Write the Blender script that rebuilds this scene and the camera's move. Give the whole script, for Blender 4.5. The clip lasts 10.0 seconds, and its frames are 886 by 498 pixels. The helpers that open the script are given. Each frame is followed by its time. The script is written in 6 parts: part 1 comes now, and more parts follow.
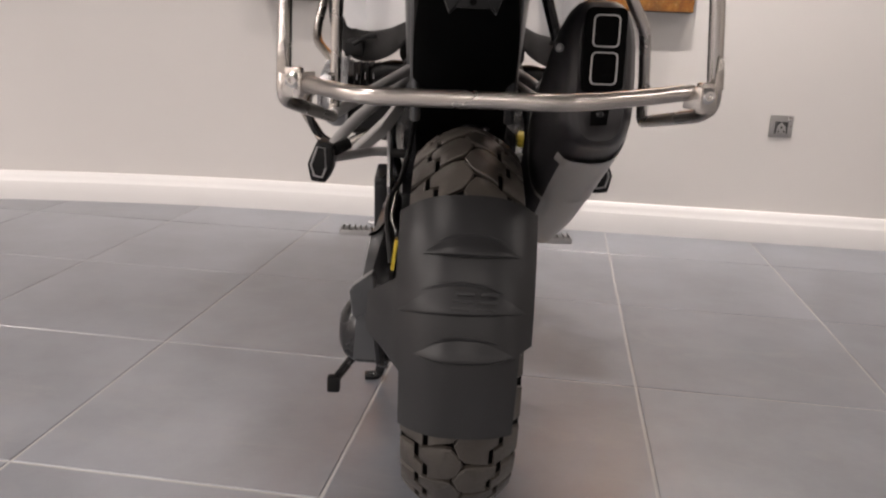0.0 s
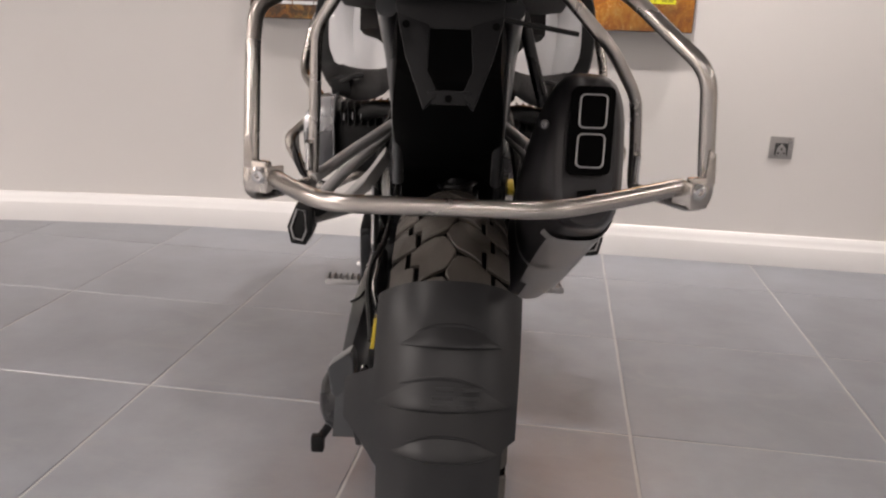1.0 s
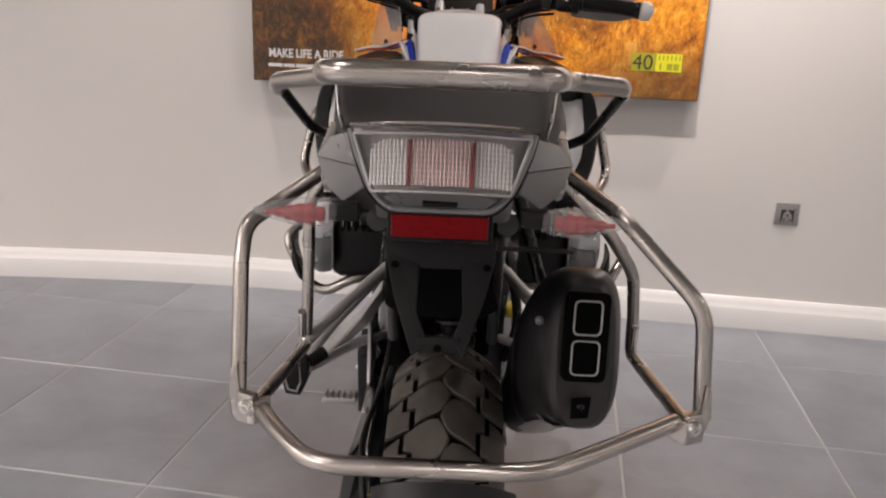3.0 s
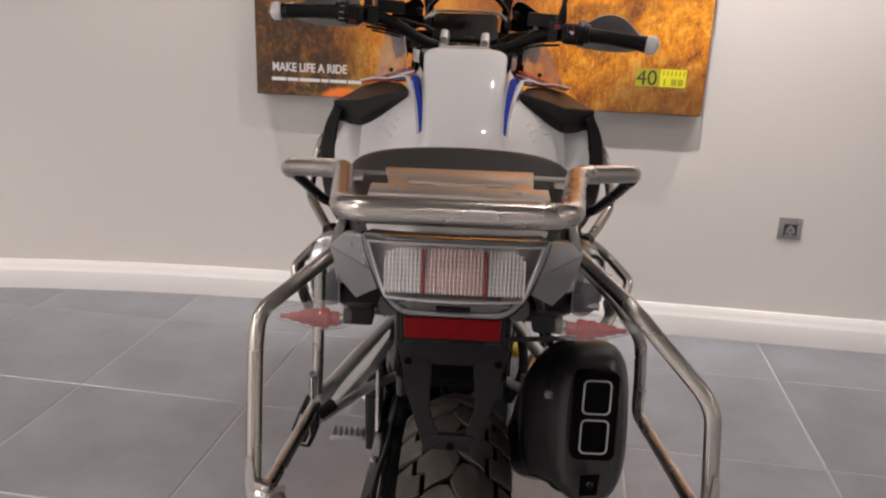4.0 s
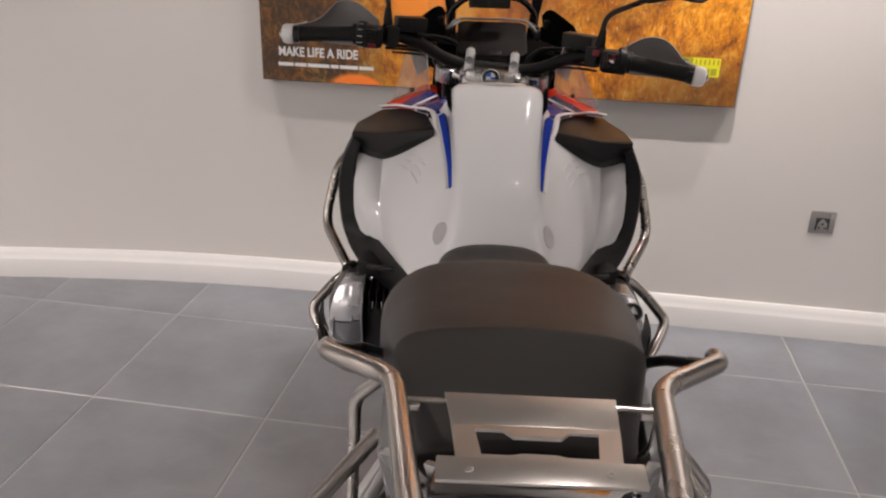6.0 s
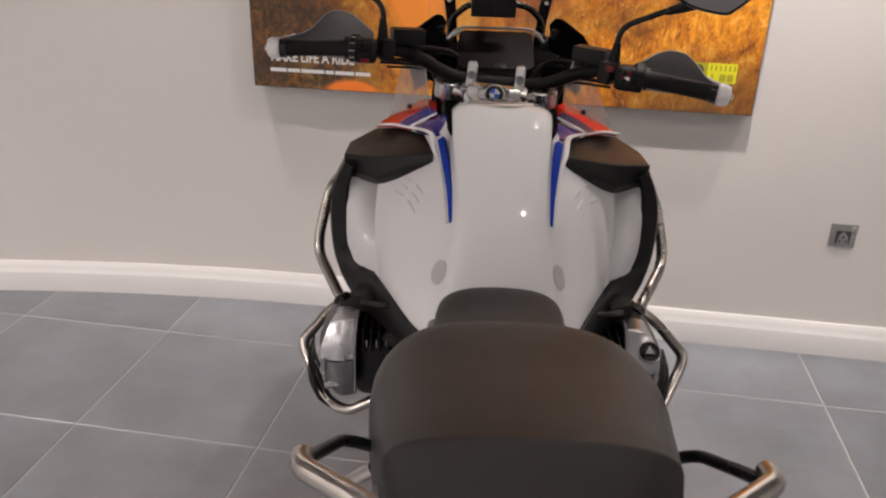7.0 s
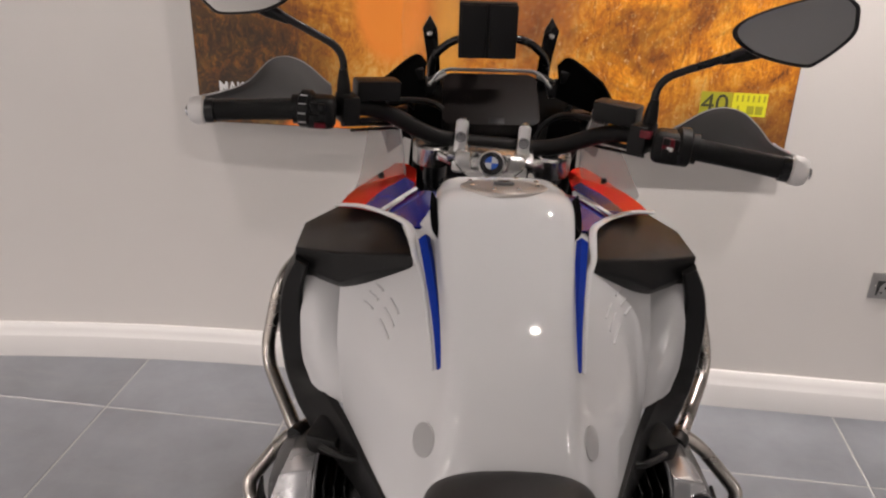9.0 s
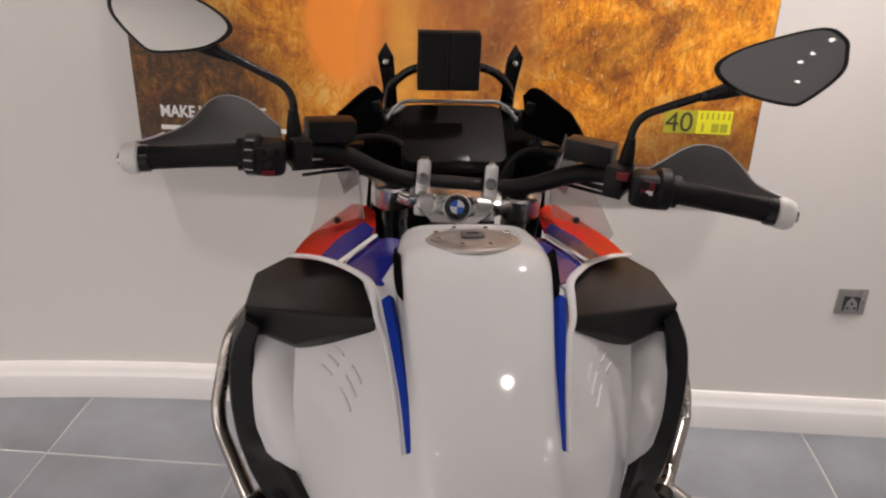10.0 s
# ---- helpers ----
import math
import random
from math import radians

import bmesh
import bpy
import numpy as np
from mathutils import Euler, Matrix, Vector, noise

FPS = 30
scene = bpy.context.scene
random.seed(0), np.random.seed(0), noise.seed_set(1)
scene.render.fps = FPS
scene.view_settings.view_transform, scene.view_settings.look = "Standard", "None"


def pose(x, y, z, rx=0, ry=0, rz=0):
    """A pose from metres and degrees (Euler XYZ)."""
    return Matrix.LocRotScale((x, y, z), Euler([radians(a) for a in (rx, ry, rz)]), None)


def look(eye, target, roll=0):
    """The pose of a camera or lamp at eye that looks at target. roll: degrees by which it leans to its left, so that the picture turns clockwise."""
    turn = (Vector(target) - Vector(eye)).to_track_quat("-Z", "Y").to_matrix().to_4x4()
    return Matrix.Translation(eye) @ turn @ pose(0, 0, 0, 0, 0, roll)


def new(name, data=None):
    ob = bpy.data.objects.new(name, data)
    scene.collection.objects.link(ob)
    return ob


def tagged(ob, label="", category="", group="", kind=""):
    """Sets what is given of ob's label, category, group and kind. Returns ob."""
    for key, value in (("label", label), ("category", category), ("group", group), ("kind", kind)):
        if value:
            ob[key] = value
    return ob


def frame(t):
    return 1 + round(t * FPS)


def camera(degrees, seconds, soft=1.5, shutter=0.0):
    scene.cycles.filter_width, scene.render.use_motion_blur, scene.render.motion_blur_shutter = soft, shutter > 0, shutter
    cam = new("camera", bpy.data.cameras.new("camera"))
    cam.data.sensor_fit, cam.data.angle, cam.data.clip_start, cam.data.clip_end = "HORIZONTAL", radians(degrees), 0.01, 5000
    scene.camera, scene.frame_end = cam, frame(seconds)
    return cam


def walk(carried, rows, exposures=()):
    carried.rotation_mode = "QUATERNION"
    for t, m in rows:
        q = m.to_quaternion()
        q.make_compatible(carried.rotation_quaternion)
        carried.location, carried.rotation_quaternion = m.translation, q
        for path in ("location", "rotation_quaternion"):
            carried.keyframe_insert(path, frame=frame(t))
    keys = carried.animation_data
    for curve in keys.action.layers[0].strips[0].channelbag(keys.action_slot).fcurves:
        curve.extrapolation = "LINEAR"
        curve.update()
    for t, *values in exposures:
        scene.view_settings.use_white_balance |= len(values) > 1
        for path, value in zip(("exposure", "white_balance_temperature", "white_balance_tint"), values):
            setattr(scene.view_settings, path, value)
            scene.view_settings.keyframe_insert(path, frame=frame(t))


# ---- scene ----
cam = camera(59.0, 10.0, soft=2.2)
PATH = [
    (0, (0.099, -0.046, 0.807), (0.055, 1.88, 0.269), 2.2),
    (0.5, (0.11, -0.001, 0.852), (0.062, 1.922, 0.305), 2.1),
    (1, (0.121, 0.034, 0.912), (0.074, 1.955, 0.358), 2.1),
    (1.5, (0.125, 0.067, 0.973), (0.079, 1.988, 0.418), 2.1),
    (2, (0.12, 0.089, 1.04), (0.071, 2.01, 0.487), 2.2),
    (2.5, (0.124, 0.104, 1.094), (0.068, 2.026, 0.543), 2.2),
    (3, (0.128, 0.119, 1.149), (0.062, 2.041, 0.6), 2.2),
    (4.5, (0.093, 0.162, 1.333), (0.027, 2.058, 0.7), 2.1),
    (5, (0.07, 0.2, 1.41), (0.004, 2.074, 0.717), 2.0),
    (5.5, (0.043, 0.267, 1.467), (-0.018, 2.122, 0.722), 2.0),
    (7, (0.03, 0.509, 1.526), (-0.036, 2.341, 0.726), 1.8),
    (7.5, (0.05, 0.6, 1.539), (-0.016, 2.43, 0.734), 1.7),
    (8, (0.057, 0.699, 1.539), (-0.005, 2.528, 0.733), 1.7),
    (8.5, (0.038, 0.82, 1.546), (-0.01, 2.648, 0.734), 1.6),
    (9, (0.004, 0.96, 1.556), (-0.012, 2.787, 0.742), 1.5),
    (9.5, (-0.002, 1.033, 1.566), (0.032, 2.859, 0.751), 1.5),
    (10, (-0.01, 1.085, 1.588), (0.087, 2.911, 0.776), 1.5),
]
walk(cam, [(t, look(eye, target, roll)) for t, eye, target, roll in PATH], exposures=[(0, 0.14), (3, 0.02), (5, -0.12), (10, -0.16)])

# ---- light ----
world = bpy.data.worlds.new("room_air")
scene.world = world
world.use_nodes = True
world.node_tree.nodes["Background"].inputs["Color"].default_value = (0.5, 0.48, 0.46, 1)
world.node_tree.nodes["Background"].inputs["Strength"].default_value = 0.3
scene.view_settings.exposure = 0.0
CEILING = 2.85
# ceiling spotlights: x, y, watts, tilt; the strong ones wash the wall
DOWNLIGHTS = [(-1.25, 3.07, 21.0, 34), (1.45, 2.8, 22.0, 30), (0.62, 2.42, 16.0, 20), (0.45, 1.28, 3.0, 0), (-0.95, 0.35, 7.0, 0),
              # this row is unseen; (0.25, -1.9) is fill, added to lift the floor
              (2.2, 0.2, 2.5, 0), (-2.6, -1.2, 10.0, 0), (0.25, -1.9, 18.0, 0), (0.6, -2.2, 6.0, 0), (2.6, -2.4, 5.0, 0), (3.6, -4.0, 4.0, 0),
              (0.13, -3.05, 1.0, 0), (-0.02, -3.44, 1.0, 0), (-0.13, -3.7, 1.0, 0), (-0.21, -4.4, 1.0, 0)]
# unseen square ceiling panels, added to fill light from the sides and back
FILL_PANELS = [(-2.6, -1.5, 55.0), (-3.9, 0.9, 78.0), (3.9, 0.9, 34.0), (-2.6, -4.9, 62.0), (-1.2, -4.6, 48.0), (-3.6, -3.9, 50.0), (1.2, -5.0, 55.0), (2.6, -4.4, 50.0), (-4.3, -0.9, 52.0), (-4.4, -2.2, 60.0), (-3.3, -2.6, 50.0), (4.2, -2.2, 62.0)]
LAMP_COLOUR = (1.0, 0.9, 0.86)


# ---- materials ----
def material(name, base, rough=0.5, metal=0.0, coat=0.0, spec=0.5, vary=0.08, scale=9.0, bump=0.0, bump_scale=120.0,
             rough_vary=0.08, stretch=(1, 1, 1), random=0.0, transmission=0.0, ior=1.5, second=None, alpha=1.0):
    m = bpy.data.materials.new(name)
    m.use_nodes = True
    nt = m.node_tree
    b = nt.nodes["Principled BSDF"]
    L = nt.links.new
    b.inputs["Metallic"].default_value = metal
    b.inputs["Coat Weight"].default_value = coat
    b.inputs["Coat Roughness"].default_value = 0.04
    b.inputs["Specular IOR Level"].default_value = spec
    b.inputs["IOR"].default_value = ior
    b.inputs["Alpha"].default_value = alpha
    b.inputs["Transmission Weight"].default_value = transmission
    tc = nt.nodes.new("ShaderNodeTexCoord")
    mp = nt.nodes.new("ShaderNodeMapping")
    mp.inputs["Scale"].default_value = stretch
    L(tc.outputs["Object"], mp.inputs["Vector"])
    if random:
        info = nt.nodes.new("ShaderNodeObjectInfo")
        away = nt.nodes.new("ShaderNodeMath")
        away.operation = "MULTIPLY"
        away.inputs[1].default_value = 60
        L(info.outputs["Random"], away.inputs[0])
        L(away.outputs[0], mp.inputs["Location"])
    big = nt.nodes.new("ShaderNodeTexNoise")
    big.inputs["Scale"].default_value = scale
    big.inputs["Detail"].default_value = 8
    big.inputs["Roughness"].default_value = 0.6
    L(mp.outputs["Vector"], big.inputs["Vector"])
    fine = nt.nodes.new("ShaderNodeTexNoise")
    fine.inputs["Scale"].default_value = bump_scale
    fine.inputs["Detail"].default_value = 4
    L(mp.outputs["Vector"], fine.inputs["Vector"])
    mix = nt.nodes.new("ShaderNodeMix")
    mix.data_type = "RGBA"
    lo = tuple(c * (1 - vary) for c in base)
    hi = tuple(min(1, c * (1 + vary)) for c in base) if second is None else second
    mix.inputs["A"].default_value = (*lo, 1)
    mix.inputs["B"].default_value = (*hi, 1)
    L(big.outputs["Fac"], mix.inputs["Factor"])
    colour = mix.outputs["Result"]
    if random:
        hsv = nt.nodes.new("ShaderNodeHueSaturation")
        ran = nt.nodes.new("ShaderNodeMapRange")
        ran.inputs["To Min"].default_value = 1 - random
        ran.inputs["To Max"].default_value = 1 + random
        L(info.outputs["Random"], ran.inputs["Value"])
        L(ran.outputs["Result"], hsv.inputs["Value"])
        L(colour, hsv.inputs["Color"])
        colour = hsv.outputs["Color"]
    L(colour, b.inputs["Base Color"])
    rr = nt.nodes.new("ShaderNodeMapRange")
    rr.inputs["To Min"].default_value = max(0.02, rough - rough_vary)
    rr.inputs["To Max"].default_value = min(1, rough + rough_vary)
    L(big.outputs["Fac"], rr.inputs["Value"])
    L(rr.outputs["Result"], b.inputs["Roughness"])
    if bump:
        bp = nt.nodes.new("ShaderNodeBump")
        bp.inputs["Strength"].default_value = bump
        bp.inputs["Distance"].default_value = 0.002
        L(fine.outputs["Fac"], bp.inputs["Height"])
        L(bp.outputs["Normal"], b.inputs["Normal"])
    return m


WHITE = material("white_gloss_paint", (0.62, 0.62, 0.624), 0.06, vary=0.015, rough_vary=0.015, spec=0.32)
REFLECTION_GREY = material("soft_reflection_grey", (0.38, 0.377, 0.375), 0.35, vary=0.04)
BLUE = material("blue_paint", (0.006, 0.032, 0.3), 0.45, vary=0.05, rough_vary=0.04, spec=0.08)
BADGE_WHITE = material("badge_white_enamel", (0.36, 0.37, 0.39), 0.25, vary=0.05)
BADGE_BLUE = material("badge_blue_enamel", (0.02, 0.07, 0.3), 0.25, vary=0.05)
VIOLET = material("deep_blue_paint", (0.008, 0.012, 0.16), 0.2, coat=0.15, vary=0.2, rough_vary=0.04)
RED = material("red_paint", (0.43, 0.01, 0.009), 0.25, vary=0.08, rough_vary=0.04, spec=0.22)
BLACK = material("black_plastic", (0.0048, 0.0047, 0.0048), 0.42, vary=0.2, bump=0.2, bump_scale=700, spec=0.22)
GUARD = material("charcoal_moulded_plastic", (0.0162, 0.0162, 0.01688), 0.36, vary=0.15, bump=0.12, bump_scale=800, spec=0.28)
SATIN = material("satin_black_metal", (0.009, 0.009, 0.01), 0.28, vary=0.2, bump=0.05, spec=0.32)
MUFFLER = material("satin_dark_grey_coating", (0.014, 0.013, 0.0142), 0.38, vary=0.12, bump=0.04, bump_scale=400, spec=0.4)
# near-black: for black parts, and as painted shade in recesses and grooves
DARK = material("matt_black_and_recess_shade", (0.0012, 0.0012, 0.0012), 0.8, vary=0.2, spec=0.05)
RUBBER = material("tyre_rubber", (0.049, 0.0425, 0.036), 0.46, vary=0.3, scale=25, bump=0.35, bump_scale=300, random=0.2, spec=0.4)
GRIP = material("grip_rubber", (0.005, 0.005, 0.005), 0.55, vary=0.2, bump=0.5, bump_scale=400, spec=0.2)
BAR = material("matt_black_bar", (0.006, 0.0057, 0.0055), 0.55, vary=0.15, bump=0.1, bump_scale=500, spec=0.18)
STEEL = material("brushed_stainless_steel", (0.43, 0.4, 0.37), 0.27, metal=1.0, vary=0.07, scale=4, bump=0.12, bump_scale=90,
                 stretch=(1, 1, 1))
BRIGHT = material("polished_steel", (0.66, 0.64, 0.62), 0.16, metal=1.0, vary=0.05)
ALU = material("cast_aluminium", (0.56, 0.56, 0.56), 0.34, metal=0.85, vary=0.06, bump=0.15, bump_scale=500)
YOKE = material("bright_cast_yoke", (0.52, 0.515, 0.505), 0.23, metal=0.95, vary=0.1, bump=0.12, bump_scale=300)
RACKPLATE = material("satin_aluminium_plate", (0.5, 0.475, 0.445), 0.3, metal=0.9, vary=0.05, stretch=(0.2, 4, 1), bump=0.1)
CAPMETAL = material("pale_satin_cap_metal", (0.5, 0.47, 0.44), 0.38, metal=0.7, vary=0.06)
HANGER = material("pale_silver_cast_paint", (0.42, 0.412, 0.405), 0.36, metal=0.3, vary=0.08, bump=0.05, bump_scale=400)
GREYPAINT = material("granite_grey_paint", (0.07, 0.072, 0.075), 0.3, metal=0.5, coat=0.3, vary=0.15)
HEAD_DIM_GREY = material("silver_casting_dark_reflection", (0.13, 0.132, 0.138), 0.3, metal=0.55, vary=0.12, bump=0.12, bump_scale=500)
HEADBLACK = material("charcoal_casting_paint", (0.022, 0.022, 0.024), 0.34, vary=0.15, bump=0.08, bump_scale=500, spec=0.4)
HEADPLATE = material("brushed_silver_casting", (0.4, 0.4, 0.41), 0.27, metal=0.7, vary=0.08, bump=0.05, bump_scale=500)
SILVERPAINT = material("silver_grey_paint", (0.3, 0.3, 0.302), 0.27, metal=0.45, vary=0.06)
SHIELD = material("muffler_heat_shield", (0.36, 0.355, 0.35), 0.42, metal=0.6, vary=0.1, bump=0.1)
VINYL = material("seat_vinyl", (0.013, 0.0105, 0.0095), 0.45, vary=0.18, scale=14, bump=0.3, bump_scale=900, spec=0.4)
LENS = material("clear_lens_plastic", (0.5, 0.49, 0.49), 0.06, vary=0.02, rough_vary=0.02, alpha=0.05, coat=0.2)
HOLDER = material("coarse_black_plastic", (0.0075, 0.0075, 0.008), 0.5, vary=0.2, bump=0.3, bump_scale=600, spec=0.16)
SMOKED = material("smoked_gloss_plastic", (0.03, 0.028, 0.028), 0.07, vary=0.1, rough_vary=0.02, coat=0.7, spec=0.6)
INDICATOR = material("clear_indicator_shell", (0.56, 0.535, 0.535), 0.08, vary=0.1, rough_vary=0.03, alpha=0.17)
LAMP_BACK = material("lamp_housing", (0.42, 0.405, 0.4), 0.35, metal=0.5, vary=0.15, scale=40)
TRIM_GREY = material("dark_silver_trim", (0.19, 0.19, 0.195), 0.3, metal=0.4, vary=0.1)
REFLECTOR = material("lamp_reflector", (0.62, 0.605, 0.6), 0.35, metal=0.2, vary=0.12, scale=60)
PINK = material("pink_tinted_reflector", (0.5, 0.34, 0.33), 0.3, metal=0.3, vary=0.1)
RED_LENS = material("red_lens", (0.26, 0.006, 0.012), 0.2, vary=0.15, scale=60, spec=0.4)
DARK_RED = material("dark_red_reflector", (0.15, 0.0015, 0.003), 0.3, vary=0.35, scale=120, bump=0.1, bump_scale=900, spec=0.1)
SWITCH_RED = material("dark_red_switch_plastic", (0.13, 0.004, 0.012), 0.35, vary=0.1, spec=0.3)
YELLOW = material("yellow_plastic", (0.55, 0.42, 0.04), 0.4, vary=0.1)
MIRROR = material("mirror_glass", (0.6, 0.6, 0.6), 0.02, metal=1.0, vary=0.01, rough_vary=0.005)
SCREEN = material("dark_display_glass", (0.0065, 0.0052, 0.005), 0.45, vary=0.1, rough_vary=0.05, spec=0.07)
SMOKE = material("clear_acrylic", (0.6, 0.57, 0.54), 0.1, vary=0.03, rough_vary=0.03, alpha=0.3)
SCREEN_CLEAR = material("clear_screen", (0.7, 0.7, 0.7), 0.05, vary=0.01, rough_vary=0.02, alpha=0.04, spec=0.2)
HANDGUARD = material("smoked_plastic", (0.205, 0.2, 0.195), 0.6, vary=0.06, rough_vary=0.05, spec=0.18)
TILE = material("slate_grey_porcelain", (0.172, 0.183, 0.205), 0.33, vary=0.6, scale=4.2, bump=0.06, bump_scale=60, rough_vary=0.08, random=0.07, ior=2.3)


def scuffed(m, amount, scale, tone):
    """Chalky scuff marks and wiped smears over a floor surface."""
    nt = m.node_tree
    b = nt.nodes["Principled BSDF"]
    base = b.inputs["Base Color"].links[0].from_socket
    tc = nt.nodes.new("ShaderNodeTexCoord")
    info = nt.nodes.new("ShaderNodeObjectInfo")
    mp = nt.nodes.new("ShaderNodeMapping")
    mp.inputs["Scale"].default_value = (1.0, 2.4, 1)
    mp.inputs["Rotation"].default_value = (0, 0, 0.6)
    nt.links.new(tc.outputs["Object"], mp.inputs["Vector"])
    far = nt.nodes.new("ShaderNodeMath")
    far.operation = "MULTIPLY"
    far.inputs[1].default_value = 37
    nt.links.new(info.outputs["Random"], far.inputs[0])
    nt.links.new(far.outputs[0], mp.inputs["Location"])
    streak = nt.nodes.new("ShaderNodeTexNoise")
    streak.inputs["Scale"].default_value = scale
    streak.inputs["Detail"].default_value = 9
    streak.inputs["Roughness"].default_value = 0.72
    streak.inputs["Distortion"].default_value = 1.4
    nt.links.new(mp.outputs["Vector"], streak.inputs["Vector"])
    cut = nt.nodes.new("ShaderNodeMapRange")
    cut.inputs["From Min"].default_value = 0.53
    cut.inputs["From Max"].default_value = 0.72
    cut.inputs["To Max"].default_value = amount
    nt.links.new(streak.outputs["Fac"], cut.inputs["Value"])
    mix = nt.nodes.new("ShaderNodeMix")
    mix.data_type = "RGBA"
    mix.inputs["B"].default_value = (*tone, 1)
    nt.links.new(cut.outputs["Result"], mix.inputs["Factor"])
    nt.links.new(base, mix.inputs["A"])
    nt.links.new(mix.outputs["Result"], b.inputs["Base Color"])


scuffed(TILE, 0.55, 3.2, (0.225, 0.227, 0.234))
GROUT = material("light_grey_grout", (0.44, 0.43, 0.42), 0.85, vary=0.2, scale=12, bump=0.4)
WALL = material("warm_white_wall_paint", (0.63, 0.605, 0.58), 0.72, vary=0.025, scale=1.7, bump=0.12, bump_scale=260)
WALL_BACK = material("showroom_grey_wall_paint", (0.42, 0.4, 0.38), 0.75, vary=0.03, scale=1.5)
SKIRT = material("white_satin_gloss_trim", (0.68, 0.665, 0.65), 0.4, vary=0.02, scale=5, bump=0.03)
CEIL = material("ceiling_paint", (0.22, 0.215, 0.21), 0.8, vary=0.03)
SOCKET = material("brushed_chrome_plate", (0.38, 0.37, 0.36), 0.33, metal=0.9, vary=0.08, stretch=(6, 1, 1))
SOCKET_DARK = material("dark_socket_plastic", (0.03, 0.03, 0.03), 0.5)
PRINT_EDGE = material("dark_canvas_edge", (0.035, 0.028, 0.022), 0.7, vary=0.2)
INK_WHITE = material("white_ink", (0.75, 0.75, 0.75), 0.6)
INK_YELLOW = material("yellow_ink", (0.75, 0.72, 0.02), 0.6)
INK_OLIVE = material("olive_ink", (0.4, 0.38, 0.02), 0.6)
INK_DARK = material("dark_ink", (0.05, 0.05, 0.02), 0.6)


def glow(name, colour, strength):
    m = bpy.data.materials.new(name)
    m.use_nodes = True
    b = m.node_tree.nodes["Principled BSDF"]
    b.inputs["Emission Color"].default_value = (*colour, 1)
    b.inputs["Emission Strength"].default_value = strength
    return m


FILL_GLOW = glow("fill_panel_glow", (1.0, 0.95, 0.9), 4.0)
LAMPGLOW = glow("downlight_glow", (1.0, 0.93, 0.84), 18.0)


def print_material():
    """Savannah photograph: dry golden grass, a low orange sun and its flare."""
    m = bpy.data.materials.new("savannah_print")
    m.use_nodes = True
    nt = m.node_tree
    L = nt.links.new
    b = nt.nodes["Principled BSDF"]
    b.inputs["Roughness"].default_value = 0.5
    tc = nt.nodes.new("ShaderNodeTexCoord")
    sep = nt.nodes.new("ShaderNodeSeparateXYZ")
    L(tc.outputs["Object"], sep.inputs["Vector"])

    def op(kind, a, c, d=None):
        n = nt.nodes.new("ShaderNodeMath")
        n.operation = kind
        for slot, v in zip(n.inputs, (a, c, d)):
            if v is None:
                continue
            if isinstance(v, (int, float)):
                slot.default_value = v
            else:
                L(v, slot)
        return n.outputs[0]

    def noise(sx, sz, detail, rough=0.6, dist=0.0):
        mp = nt.nodes.new("ShaderNodeMapping")
        mp.inputs["Scale"].default_value = (sx, 1, sz)
        L(tc.outputs["Object"], mp.inputs["Vector"])
        n = nt.nodes.new("ShaderNodeTexNoise")
        n.inputs["Scale"].default_value = 1
        n.inputs["Detail"].default_value = detail
        n.inputs["Roughness"].default_value = rough
        n.inputs["Distortion"].default_value = dist
        L(mp.outputs["Vector"], n.inputs["Vector"])
        return n.outputs["Fac"]

    def oval(cx, cz, rx, rz, soft):
        dx = op("DIVIDE", op("SUBTRACT", sep.outputs["X"], cx), rx)
        dz = op("DIVIDE", op("SUBTRACT", sep.outputs["Z"], cz), rz)
        d = op("SQRT", op("ADD", op("MULTIPLY", dx, dx), op("MULTIPLY", dz, dz)), 0)
        n = nt.nodes.new("ShaderNodeMapRange")
        n.interpolation_type = "SMOOTHSTEP"
        n.inputs["From Min"].default_value = 1.0
        n.inputs["From Max"].default_value = 1.0 - soft
        L(d, n.inputs["Value"])
        return n.outputs["Result"]

    def mixed(fac, a, c):
        n = nt.nodes.new("ShaderNodeMix")
        n.data_type = "RGBA"
        L(fac, n.inputs["Factor"]) if not isinstance(fac, float) else None
        for slot, v in ((n.inputs["A"], a), (n.inputs["B"], c)):
            if isinstance(v, tuple):
                slot.default_value = (*v, 1)
            else:
                L(v, slot)
        return n.outputs["Result"]

    grass = op("ADD", op("ADD", op("MULTIPLY", noise(34, 15, 8, 0.78, 1.8), 0.46), op("MULTIPLY", noise(120, 40, 5, 0.75, 3.0), 0.22)), op("MULTIPLY", noise(8, 7, 6, 0.65, 0.9), 0.58))
    ramp = nt.nodes.new("ShaderNodeValToRGB")
    e = ramp.color_ramp.elements
    e[0].position, e[0].color = 0.44, (0.035, 0.017, 0.008, 1)
    e[1].position, e[1].color = 0.78, (1.0, 0.66, 0.2, 1)
    for p, c in ((0.52, (0.2, 0.06, 0.008, 1)), (0.59, (0.55, 0.17, 0.008, 1)), (0.67, (0.85, 0.34, 0.012, 1))):
        k = e.new(p)
        k.color = c
    L(grass, ramp.inputs["Fac"])
    # darker scrub towards the low corner, brown dust in the middle
    twigs = nt.nodes.new("ShaderNodeMapRange")
    twigs.inputs["From Min"].default_value, twigs.inputs["From Max"].default_value = 0.47, 0.66
    twigs.inputs["To Min"].default_value, twigs.inputs["To Max"].default_value = 0.96, 0.62
    L(noise(22, 16, 8, 0.75, 1.6), twigs.inputs["Value"])
